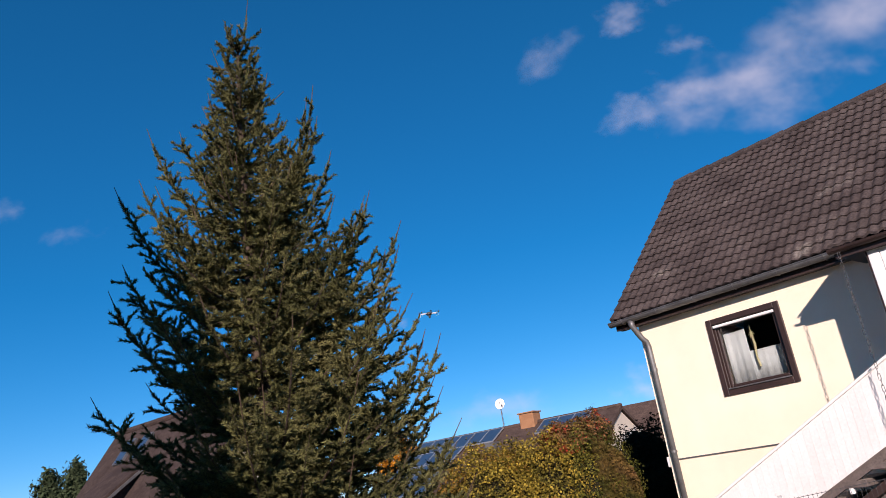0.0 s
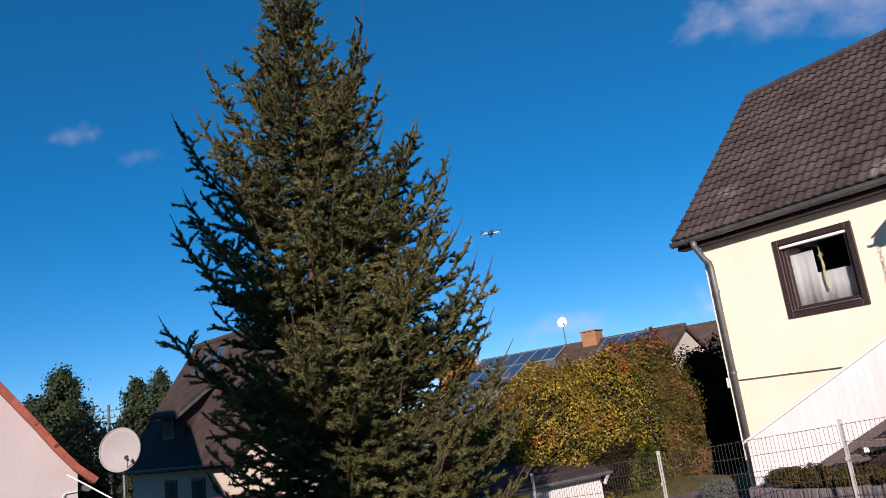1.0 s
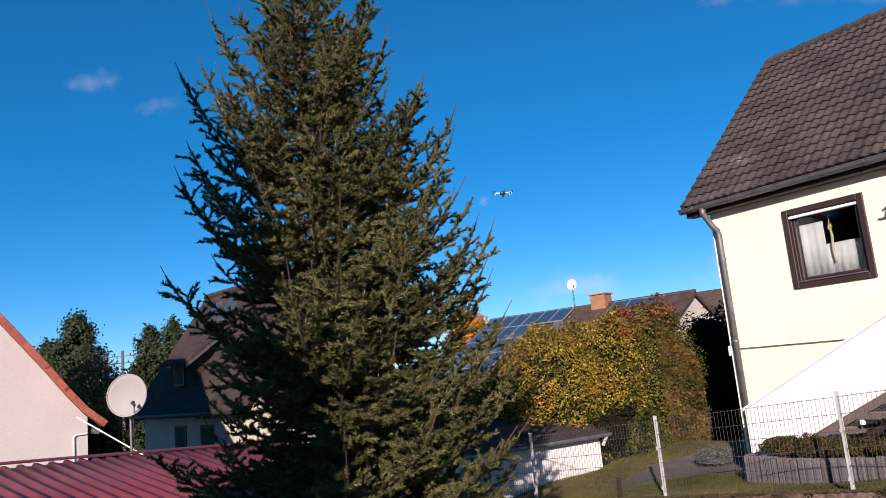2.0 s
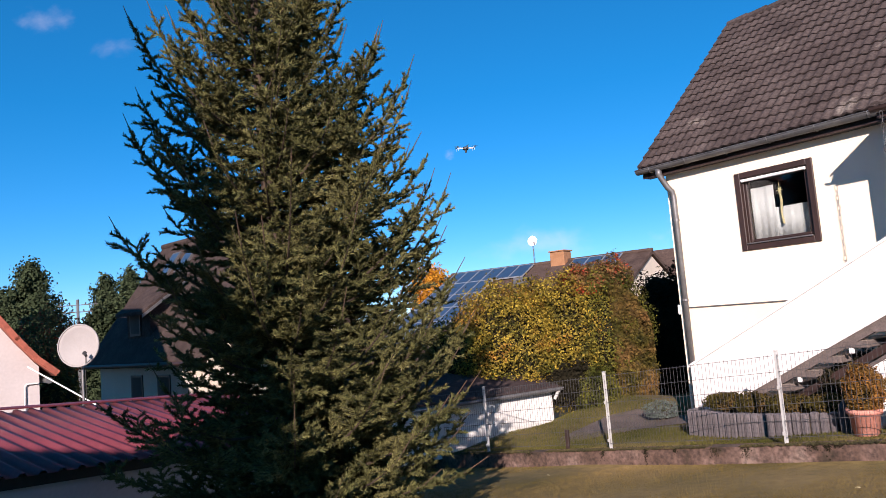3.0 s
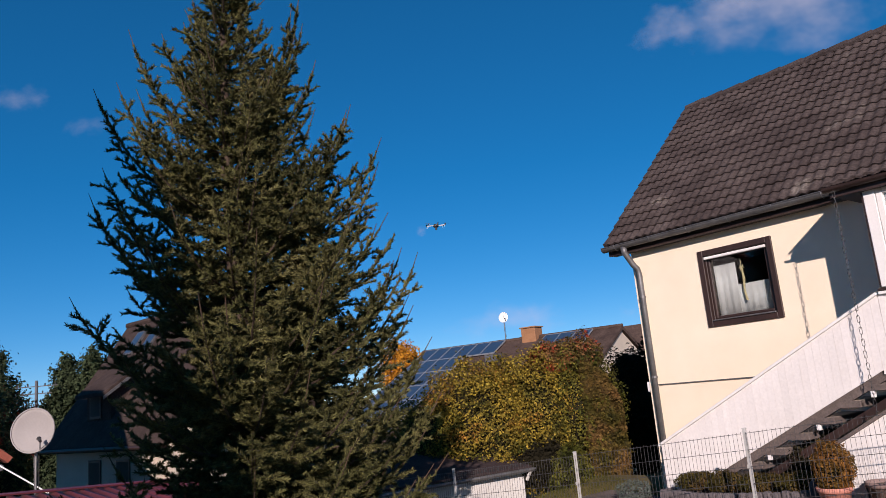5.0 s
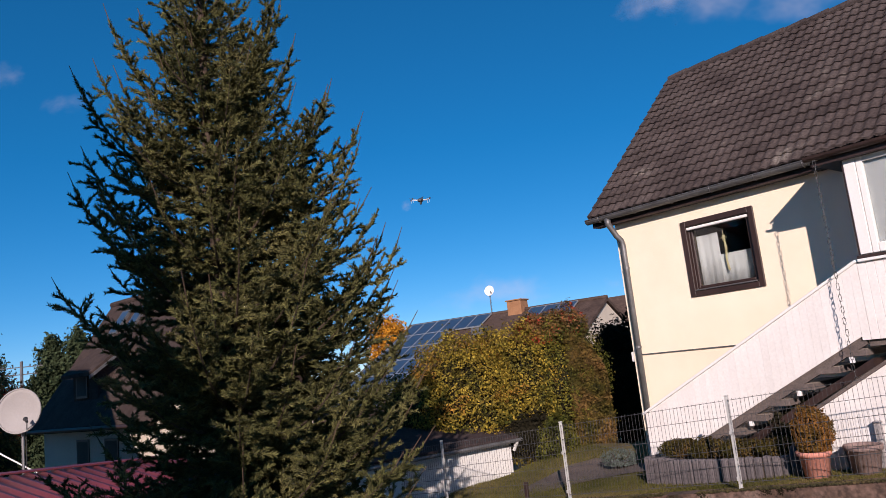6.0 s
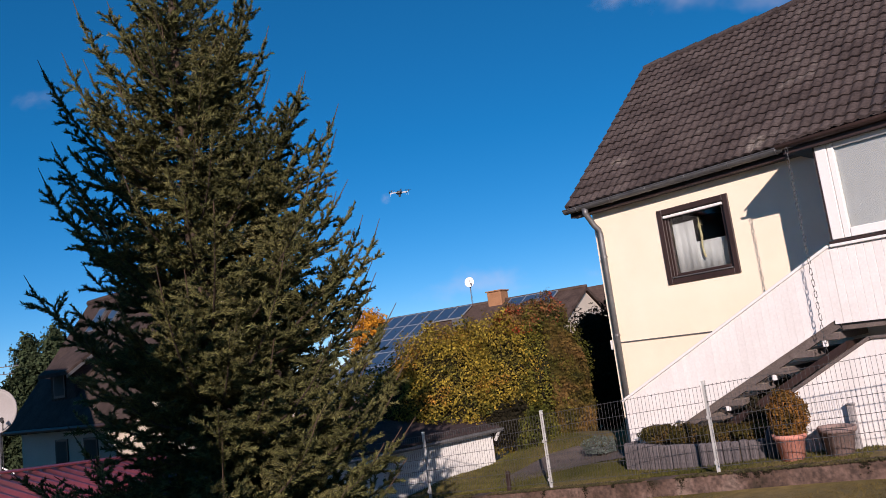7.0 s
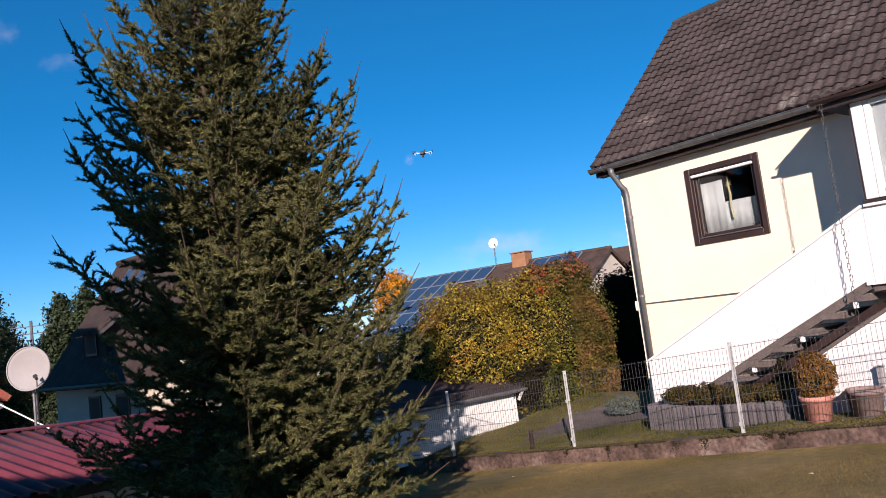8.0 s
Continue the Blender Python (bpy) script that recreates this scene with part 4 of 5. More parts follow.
    # whorls
    h = 0.4
    while h < height - 0.25:
        rel = 1 - h / height
        reach = min(1.68 if h < 3.2 else 1.5, 0.10 + 2.5 * rel)
        n_ = 9 if h < 2.6 else 7 if h < height * 0.62 else 6
        if h > height * 0.62:
            reach *= 0.85
        a0 = rnd.uniform(0, 6.28)
        for i in range(n_):
            a = a0 + 2 * math.pi * i / n_ + rnd.gauss(0, 0.22)
            r = reach * rnd.uniform(0.58, 1.0) * (1 - 0.25 * max(0.0, -math.cos(a)) ** 2)
            up = (0.12 + 0.62 * (1 - rel)) * r + rnd.gauss(0.06, 0.09)
            hh = h + rnd.uniform(-0.10, 0.10)
            limb(hh, axis(hh) + Vector((r * math.cos(a), r * math.sin(a), up)), 0.10 + 0.12 * rel, led=rnd.random() < 0.2)
        h += 0.19 + 0.04 * rel if h < height * 0.62 else 0.19
    for x, y, z, root in tips:
        tip = Vector((x - ox, y - oy, z - oz - 0.13))
        limb(max(0.7, tip.z - root), tip, 0.12, 1.25)
    # top shoots
    for i in range(5):
        a = i * 1.26
        top = axis(height - 0.28)
        shoots.append((top, top + Vector((0.10 * math.cos(a), 0.10 * math.sin(a), 0.12)), 0.02))
    shoots.append((axis(height - 0.6), axis(height - 0.15), 0.02))
    # short shoots on the trunk itself
    for i in range(420):
        hh = height * (0.08 + 0.9 * rnd.random())
        a, l2 = rnd.uniform(0, 6.28), rnd.uniform(0.08, 0.24) * (1.15 - hh / height)
        q0 = axis(hh)
        shoots.append((q0, q0 + Vector((math.cos(a), math.sin(a), rnd.uniform(0.0, 0.7))) * l2, 0.02))
    # needles
    rng_ = np.random.default_rng(seed)
    A = np.array([tuple(s[0]) for s in shoots])
    B = np.array([tuple(s[1]) for s in shoots])
    N = np.array([s[2] for s in shoots])
    ln = np.linalg.norm(B - A, axis=1)
    cnt = np.maximum(4, (ln * 430).astype(int))
    idx = np.repeat(np.arange(len(A)), cnt)
    k = len(idx)
    f = rng_.random((k, 1))
    P = A[idx] + (B - A)[idx] * f
    D = ((B - A) / np.maximum(ln, 1e-6)[:, None])[idx]
    R = rng_.normal(0, 1, (k, 3))
    R -= D * np.sum(R * D, 1, keepdims=True)
    R /= np.linalg.norm(R, axis=1, keepdims=True)
    G = D * 0.80 + R * 0.78
    G[:, 2] += 0.12
    G /= np.linalg.norm(G, axis=1, keepdims=True)
    Ls = (N[idx] * rng_.uniform(1.15, 1.75, k))[:, None]
    S = np.cross(G, rng_.normal(0, 1, (k, 3)))
    S /= np.linalg.norm(S, axis=1, keepdims=True)
    W = 0.0060
    V = np.stack([P - S * W, P + S * W, P + G * Ls], 1).reshape(-1, 3)
    F = np.arange(3 * k).reshape(-1, 3)
    c = raw("crown", V, F, NEEDLES, t, "dense dark green needles")
    # the shoots within the needles, thick in the middle and pointed
    S2 = np.cross(B - A, np.array([0.3, 0.5, 0.8]))
    S2 /= np.maximum(np.linalg.norm(S2, axis=1, keepdims=True), 1e-6)
    T2 = np.cross((B - A) / np.maximum(ln, 1e-6)[:, None], S2)
    rr = 0.009
    M2 = A * 0.5 + B * 0.5
    V2 = np.stack([A, M2 + S2 * rr, M2 + (-0.5 * S2 + 0.87 * T2) * rr, M2 + (-0.5 * S2 - 0.87 * T2) * rr, B + (B - A) * 0.08], 1).reshape(-1, 3)
    b6 = np.arange(len(A))[:, None] * 5
    F2 = np.concatenate([b6 + np.array([c3]) for c3 in ((0, 2, 1), (0, 3, 2), (0, 1, 3), (4, 1, 2), (4, 2, 3), (4, 3, 1))])
    raw("shoot_mass", V2, F2, SHOOT, t, "close dark shoots under the needles")
    return t


# x, y, z of the tip and how far below it the limb leaves the trunk
LONG_LIMBS = ((-3.30, 6.8, 4.86, 1.15), (-3.37, 7.1, 4.18, 1.1), (-3.53, 7.2, 3.88, 1.2), (-3.62, 7.0, 2.84, 1.0), (-3.02, 7.0, 5.5, 1.1), (-2.98, 6.6, 4.8, 1.0),
              (-0.95, 7.0, 4.42, 1.3), (-0.68, 7.1, 3.92, 1.2), (-0.54, 7.4, 3.08, 1.2), (-0.40, 7.6, 3.02, 1.3), (-1.33, 7.1, 5.55, 1.2), (-0.73, 7.0, 3.3, 1.0),
              (-1.36, 7.3, 4.32, 0.7), (-0.42, 7.1, 0.25, 0.3), (-0.45, 7.0, 0.95, 0.5), (-0.30, 7.3, 1.6, 0.7), (-3.75, 6.9, 1.1, 0.5), (-3.85, 7.0, 0.55, 0.3), (-1.2, 5.7, 0.2, 0.4), (-2.6, 5.6, 0.4, 0.5), (-1.0, 6.0, 1.2, 0.6),
              (-0.45, 6.8, 1.3, 0.6), (-0.52, 6.7, 0.6, 0.4), (-0.44, 6.9, 1.9, 0.7), (-0.52, 7.0, 2.35, 0.8), (-0.62, 6.6, 2.75, 0.8), (-0.57, 6.5, 0.9, 0.5), (-0.72, 6.3, 0.35, 0.4), (-0.62, 6.4, 1.6, 0.6),
              (-1.6, 5.6, 1.0, 0.5), (-1.2, 5.7, 1.8, 0.7), (-1.9, 5.5, 2.4, 0.8), (-1.5, 5.6, 3.0, 0.9), (-1.1, 5.9, 2.5, 0.8), (-0.40, 7.3, 0.7, 0.4), (-0.34, 7.0, 1.0, 0.5), (-0.36, 7.2, 1.5, 0.6), (-0.38, 7.4, 2.1, 0.7), (-0.55, 7.6, 2.6, 0.8), (-0.9, 6.2, 0.6, 0.4), (-0.8, 6.1, 1.9, 0.7), (-0.9, 6.3, 3.2, 0.9), (-1.42, 7.0, 5.3, 1.0), (-1.25, 7.2, 5.15, 1.0), (-1.5, 7.2, 5.5, 0.9),
              (-1.35, 7.1, 5.82, 1.6), (-1.42, 7.0, 5.62, 1.4), (-2.42, 7.1, 5.9, 0.7), (-2.75, 7.1, 5.6, 0.8), (-2.98, 7.1, 4.9, 0.8), (-1.83, 7.1, 6.18, 0.4), (-2.31, 7.1, 6.22, 0.4), (-0.95, 7.1, 4.55, 1.0), (-1.28, 6.9, 4.4, 0.7),
              (-0.90, 6.90, 4.44, 1.2), (-1.08, 7.00, 4.18, 1.0), (-0.82, 7.10, 3.92, 0.9), (-1.05, 6.90, 3.77, 0.8), (-0.64, 7.00, 4.12, 1.1), (-0.80, 7.10, 3.46, 0.8))
TREE_Z = ground_z(-2.1, 7.1)
spruce((-2.1, 7.1, TREE_Z), 6.80 - TREE_Z, 12, LONG_LIMBS)

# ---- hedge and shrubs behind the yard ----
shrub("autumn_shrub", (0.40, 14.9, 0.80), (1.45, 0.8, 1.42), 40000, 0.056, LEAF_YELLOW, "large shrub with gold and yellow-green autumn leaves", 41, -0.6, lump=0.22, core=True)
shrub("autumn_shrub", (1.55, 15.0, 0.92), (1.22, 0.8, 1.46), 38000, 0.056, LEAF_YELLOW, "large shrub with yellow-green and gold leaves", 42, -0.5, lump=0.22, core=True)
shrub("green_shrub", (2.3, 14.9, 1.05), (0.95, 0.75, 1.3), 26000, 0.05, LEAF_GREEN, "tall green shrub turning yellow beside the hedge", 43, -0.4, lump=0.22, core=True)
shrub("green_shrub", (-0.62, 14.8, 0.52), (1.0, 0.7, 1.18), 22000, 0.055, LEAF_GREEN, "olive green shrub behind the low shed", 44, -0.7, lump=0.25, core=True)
shrub("red_shrub", (2.02, 14.85, 2.10), (0.55, 0.40, 0.40), 7000, 0.052, LEAF_RED, "shrub top with red and brown autumn leaves", 45, -0.5, lump=0.3)
shrub("red_shrub", (2.62, 15.1, 2.10), (0.42, 0.40, 0.48), 4500, 0.052, LEAF_RED, "thin shrub top with russet autumn leaves beside the hedge", 48, -0.5, lump=0.35)
shrub("green_shrub", (1.50, 14.40, 0.16), (0.72, 0.34, 0.42), 6000, 0.06, LEAF_DARK, "dark green low shrub under the autumn shrubs", 46, -0.6, core=True)
shrub("green_shrub", (1.95, 14.15, -0.05), (0.42, 0.34, 0.48), 5000, 0.055, LEAF_GREEN, "small olive green shrub beside the low shed", 47, -0.5, core=True)


def clipped_hedge():
    rng_ = np.random.default_rng(77)
    x0, x1, y0, y1, z0, z1 = 2.35, 3.10, 14.3, 15.6, -0.45, 1.95
    k = 20000
    p = rng_.random((k, 3)) * [x1 - x0, y1 - y0, z1 - z0] + [x0, y0, z0]
    face = rng_.integers(0, 10, k)
    d = np.zeros((k, 3))
    depth = np.abs(rng_.normal(0, 0.07, k))
    for i, (ax, lim, sg) in enumerate(((1, y0, -1), (2, z1, 1), (0, x1, 1), (0, x0, -1))):
        sel = (face < 6) if i == 0 else (face == 5 + i)
        p[sel, ax] = lim - sg * depth[sel]
        d[sel, ax] = sg
    lump = np.array([noise.noise((a * 2.3, b * 2.3, c * 2.3)) * 0.16 + noise.noise((a * 8, b * 8, c * 8)) * 0.07 for a, b, c in p])
    p += d * lump[:, None]
    cut = np.clip(p[:, 2] - 1.15, 0, 1) * np.clip((p[:, 0] - 2.5) / 0.66, 0, 1)
    p[:, 0] -= 0.35 * cut
    p[:, 2] -= 0.35 * cut
    t = thing("clipped_hedge", Matrix.Translation((2.75, 14.9, -0.5)), "clipped olive-brown hedge with a straight side", "hedge")
    leaves("foliage", p - np.array([2.75, 14.9, -0.5]), d + np.array([0, 0, 0.25]), 0.06, LEAF_BROWN, t, 78, flat=0.8)
    part("inner_branches", box(-0.3, 0.3, -0.45, 0.5, 0, 2.0, bevel=0.15), BARK, t)


clipped_hedge()
shrub("pale_shrub", (6.5, 28.0, 2.05), (0.7, 0.6, 0.55), 900, 0.12, FLOWER, "pale silvery shrub beyond the house corner", 51, -1.5, lump=0.4)
# fills the shadowed gap between hedge and house; shade is in the leaf colour
shrub("shade_shrub", (3.95, 16.8, 0.8), (1.05, 0.8, 1.85), 16000, 0.07, LEAF_DARK, "near-black filler shrub, shade beside the house put into its colour", 52, -0.6, core=True)
shrub("heather", (2.72, 12.6, -0.22), (0.36, 0.2, 0.18), 2500, 0.03, material("blue_green_leaves", [(0.055, 0.075, 0.066), (0.10, 0.125, 0.11)], 0.7, 4, 0.2, 20, 0.0, vary=0.3, island=True), "low blue-green cushion plant on the grass", 53, -0.35, stems=2)


def path():
    verts, faces = [], []
    line = [(0.95, 12.35), (1.35, 12.55), (1.85, 12.75), (2.35, 12.75), (2.75, 12.5), (3.05, 12.15)]
    half = (0.35, 0.55, 0.66, 0.66, 0.55, 0.40)
    for i, (x, y) in enumerate(line):
        for s in (-1, -0.35, 0.35, 1):
            dy = s * half[i] + 0.05 * noise.noise((x * 3, s * 2, 0))
            xx, yy_ = x + dy * 0.2, y + dy
            verts.append((xx, yy_, ground_z(xx, yy_) + 0.03 * noise.noise((xx * 0.7, yy_ * 0.7, 0)) + 0.014))
    for i in range(len(line) - 1):
        for j in range(3):
            a = i * 4 + j
            faces.append((a, a + 4, a + 5, a + 1))
    ob = raw("garden_path", verts, faces, PATH_SOIL)
    tagged(ob, "brown bare-earth path across the yard grass", "path", kind="structure")


path()

# ---- low shed ----


def low_shed():
    m = Matrix.Translation((1.06, 14.2, 0.08)) @ Matrix.Rotation(radians(30), 4, "Z")
    t = thing("low_shed", m, "low white shed with a dark sloping felt roof", "shed")
    part("wall", box(-3.6, 0, 0, 0.1, -0.9, 0.0), SHED_WHITE, t, "white rendered front wall")
    part("wall", box(-3.6, -3.5, 0.1, 1.6, -0.9, 0.0), SHED_WHITE, t)
    part("wall", box(-0.1, 0, 0.1, 1.6, -0.9, 0.0), SHED_WHITE, t)
    part("wall", box(-3.5, -0.1, 1.5, 1.6, -0.9, 0.0), SHED_WHITE, t)
    part("roof", box(-3.75, 0.12, 0, 1.7, 0, 0.04, Matrix.Translation((0, -0.14, 0.05)) @ Matrix.Rotation(radians(17), 4, "X")), ROOF_FELT, t, "dark roofing felt")
    part("gutter", tube([(-3.75, -0.19, -0.01), (0.14, -0.19, 0.03)], 0.034, 8), ZINC, t, "grey metal gutter")
    part("bracket", tube([(0.05, -0.17, 0.0), (0.05, -0.12, -0.05), (0.03, -0.05, -0.16)], 0.03, 8), SHED_WHITE, t, "white gutter outlet")
    for i in range(22):
        part("snow_hook", box(-0.006, 0.006, -0.01, 0.01, 0, 0.055, Matrix.Translation((0.05 - i * 0.085, -0.12, 0.09))), DARK, t)


low_shed()

# ---- red sheet roof with the dish ----


def red_shed():
    E_ = Vector((0.524, 0.848, -0.069)).normalized()
    R_ = Vector((0.848, -0.524, -0.19)).normalized()
    N_ = R_.cross(E_).normalized()
    if N_.z < 0:
        N_ = -N_
    m = Matrix(((E_.x, R_.x, N_.x, -6.13), (E_.y, R_.y, N_.y, 9.9), (E_.z, R_.z, N_.z, 0.73), (0, 0, 0, 1)))
    t = thing("red_shed", m, "low shed with a dark red corrugated sheet roof", "shed")
    verts, faces = [], []
    e = -5.0
    prof = []
    while e < 3.4:
        prof += [(e, 0.0), (e + 0.11, 0.0), (e + 0.13, 0.035), (e + 0.185, 0.035)]
        e += 0.207
    for r in (-0.35, 1.0, 2.5):
        for x, z in prof:
            verts.append((x, r - 0.06 * (x + 0.0) * (1 if r < 0 else 0), z))
    k = len(prof)
    for j in range(2):
        for i in range(k - 1):
            faces.append((j * k + i, j * k + i + 1, (j + 1) * k + i + 1, (j + 1) * k + i))
    ob = raw("sheet", verts, faces, RED_SHEET, t, "dark red trapezoid metal sheet")
    md = ob.modifiers.new("thick", "SOLIDIFY")
    md.thickness = 0.004
    part("ridge_flashing", prism([(-5.0, 0.045), (3.4, 0.045), (3.4, 0.065), (-5.0, 0.065)], -0.40, -0.30), RED_SHEET, t, "dark red metal flashing")
    part("eaves_board", box(-5.0, 3.4, 2.42, 2.45, -0.13, -0.01), DARK_WOOD, t)
    part("wall", box(-4.9, 3.3, -0.25, -0.15, -2.2, -0.01), GREY_WALL, t)
    part("wall", box(-4.9, 3.3, 2.25, 2.35, -1.6, -0.01), GREY_WALL, t, "pale rendered wall")
    part("wall", box(-4.9, -4.8, -0.15, 2.25, -2.0, -0.01), DARK_WOOD, t)
    part("wall", box(3.2, 3.3, -0.15, 2.25, -2.0, -0.01), DARK_WOOD, t)


red_shed()


def dish(center, radius, yaw, tilt, pole_len, group="dishes", label="white satellite dish on a grey steel pole", paint=DISH_WHITE):
    t = thing("satellite_dish", Matrix.Translation(center), label, "satellite dish", group)
    m = Euler((radians(90 - tilt), 0, radians(yaw))).to_matrix().to_4x4()
    bm = bmesh.new()
    rings = []
    for i in range(7):
        r = radius * i / 6
        z = 0.22 * radius * (i / 6) ** 2
        rings.append([bm.verts.new(m @ Vector((r * math.cos(a), r * math.sin(a) * 1.04, z - 0.2 * radius))) for a in [2 * math.pi * j / 36 for j in range(36)]] if i else [bm.verts.new(m @ Vector((0, 0, -0.2 * radius)))])
    for j in range(36):
        bm.faces.new((rings[0][0], rings[1][j], rings[1][(j + 1) % 36]))
    for ra, rb in zip(rings[1:], rings[2:]):
        for j in range(36):
            bm.faces.new((ra[j], rb[j], rb[(j + 1) % 36], ra[(j + 1) % 36]))
    ob = part("reflector", bm, paint, t, "", True)
    md = ob.modifiers.new("thick", "SOLIDIFY")
    md.thickness = 0.02 * radius
    bm = bmesh.new()
    add_tube(bm, [m @ Vector((radius * 1.0 * math.cos(a), radius * 1.04 * math.sin(a), 0.02 * radius)) for a in [2 * math.pi * j / 36 for j in range(37)]], 0.012, 5, False)
    part("rim", bm, paint, t)
    lnb = m @ Vector((radius * 0.62, -radius * 0.55, radius * 0.55))
    arm = part("arm", tube([m @ Vector((radius * 0.35, -radius * 0.98, -0.02)), lnb], 0.012, 6), GALV, t)
    d = (m @ Vector((0, 0, -0.2 * radius)) - lnb).normalized()
    part("receiver", tube([lnb - d * 0.03, lnb + d * 0.05, lnb + d * 0.07], [0.02, 0.026, 0.034], 10), DARK, arm)
    back = m @ Vector((0, 0, -0.32 * radius))
    part("pole", tube([(back.x * 0.3, back.y, 0.1), (back.x * 0.3, back.y, -pole_len)], 0.02, 10), ZINC, t)
    part("mount", tube([back + Vector((0, 0, 0.0)), m @ Vector((0, 0, -0.235 * radius))], 0.04, 8), GALV, t)
    part("cable", tube([(0.04, back.y, -0.1), (0.055, back.y - 0.01, -pole_len * 0.6), (0.03, back.y, -pole_len)], 0.006, 5), DARK, t)
    return t


dish((-6.30, 11.0, 1.645), 0.308, 4, 6, 2.6)

# ---- house with the red verge ----


def gable_house():
    t = thing("neighbour_house", pose(-8.48, 13.5, 0, 0, 0, 40), "pale rendered house with red verge tiles", "house", "neighbouring houses")
    sweep = [(0.26, 1.12), (-0.08, 1.42), (-0.38, 1.79), (-0.70, 2.23), (-1.25, 2.94), (-4.9, 7.5)]    # eaves that flare out
    # unseen left half is stretched out and kept high to shade the dark-roofed house
    prof = [(0, -2), (0, 1.33)] + [(x, z - 0.01) for x, z in sweep[1:]] + [(-13.0, 5.7), (-13.0, -2)]
    part("wall", prism(prof, 0, 0.3), GREY_WALL, t, "pale pinkish white render")
    part("wall", prism(prof, 8.0, 8.3), GREY_WALL, t)
    part("wall", box(-0.3, 0, 0.3, 8.0, -2, 1.3), GREY_WALL, t)
    part("wall", box(-13.0, -12.7, 0.3, 8.0, -2, 5.6), GREY_WALL, t)
    part("roof", prism(sweep + [(x, z + 0.12) for x, z in sweep[::-1]], -0.2, 8.5), RED_TILE, t, "red clay tile roof")
    # added shallow slope out of view, shaped for the shadow it casts
    part("roof", prism([(-13.3, 5.75), (-4.95, 7.5), (-4.95, 7.62), (-13.3, 5.87)], -0.2, 8.5), RED_TILE, t, "red clay tile roof")
    bm = box(-0.045, 0.055, -0.03, 0.03, 0, 0.31, bevel=0.008)
    me = bpy.data.meshes.new("verge_tile")
    bm.to_mesh(me)
    bm.free()
    me.materials.append(RED_TILE)
    for (xa, za), (xb, zb) in zip(sweep, sweep[1:]):
        n_ = max(1, round(math.hypot(xb - xa, zb - za) / 0.30))
        for i in range(n_):
            f = i / n_
            ob = new("verge_tile", me)
            ob.parent = t
            ob.matrix_basis = Matrix.Translation((xa + (xb - xa) * f + 0.03, -0.225, za + (zb - za) * f + 0.05)) @ Matrix.Rotation(math.atan2(xb - xa, zb - za), 4, "Y")
    part("conduit", tube([(-0.02, -0.03, 1.02), (-0.22, -0.04, 1.02), (-0.25, -0.04, 0.98), (-0.25, -0.04, 0.3), (-0.15, -0.04, 0.26)], 0.012, 6), WHITE_PAINT, t, "thin white conduit on the wall")
    part("gutter_end", tube([(0.12, -0.3, 1.06), (0.12, 8.4, 1.06)], 0.06, 8), ZINC, t)


gable_house()
rod = part("awning_rod", tube([(-8.0, 12.4, 1.36), (-6.81, 12.4, 0.62)], 0.013, 8), WHITE_PAINT)
tagged(rod, "white slanting rod between house and shed", "rod")
shrub("garden_bush", (-9.95, 16.5, 0.30), (0.62, 0.45, 1.05), 6000, 0.06, LEAF_BROWN, "brown and green hedge bush between the houses", 61, -1.4, core=True)
shrub("garden_bush", (-12.0, 19.8, 1.7), (1.1, 0.9, 1.1), 5000, 0.09, LEAF_RED, "rust coloured bush behind the roof", 62, -1.4)

# ---- dark-roofed house behind the spruce ----


def far_window(parent, m, w, h, name="window", glass=PANEL):
    ob = part(name, box(-w / 2, w / 2, -0.03, 0.02, 0, h), DARK_WOOD, parent)
    ob.matrix_basis = m
    g = part("pane", box(-w / 2 + 0.07, w / 2 - 0.07, -0.036, -0.031, 0.07, h - 0.07), glass, ob)
    return ob


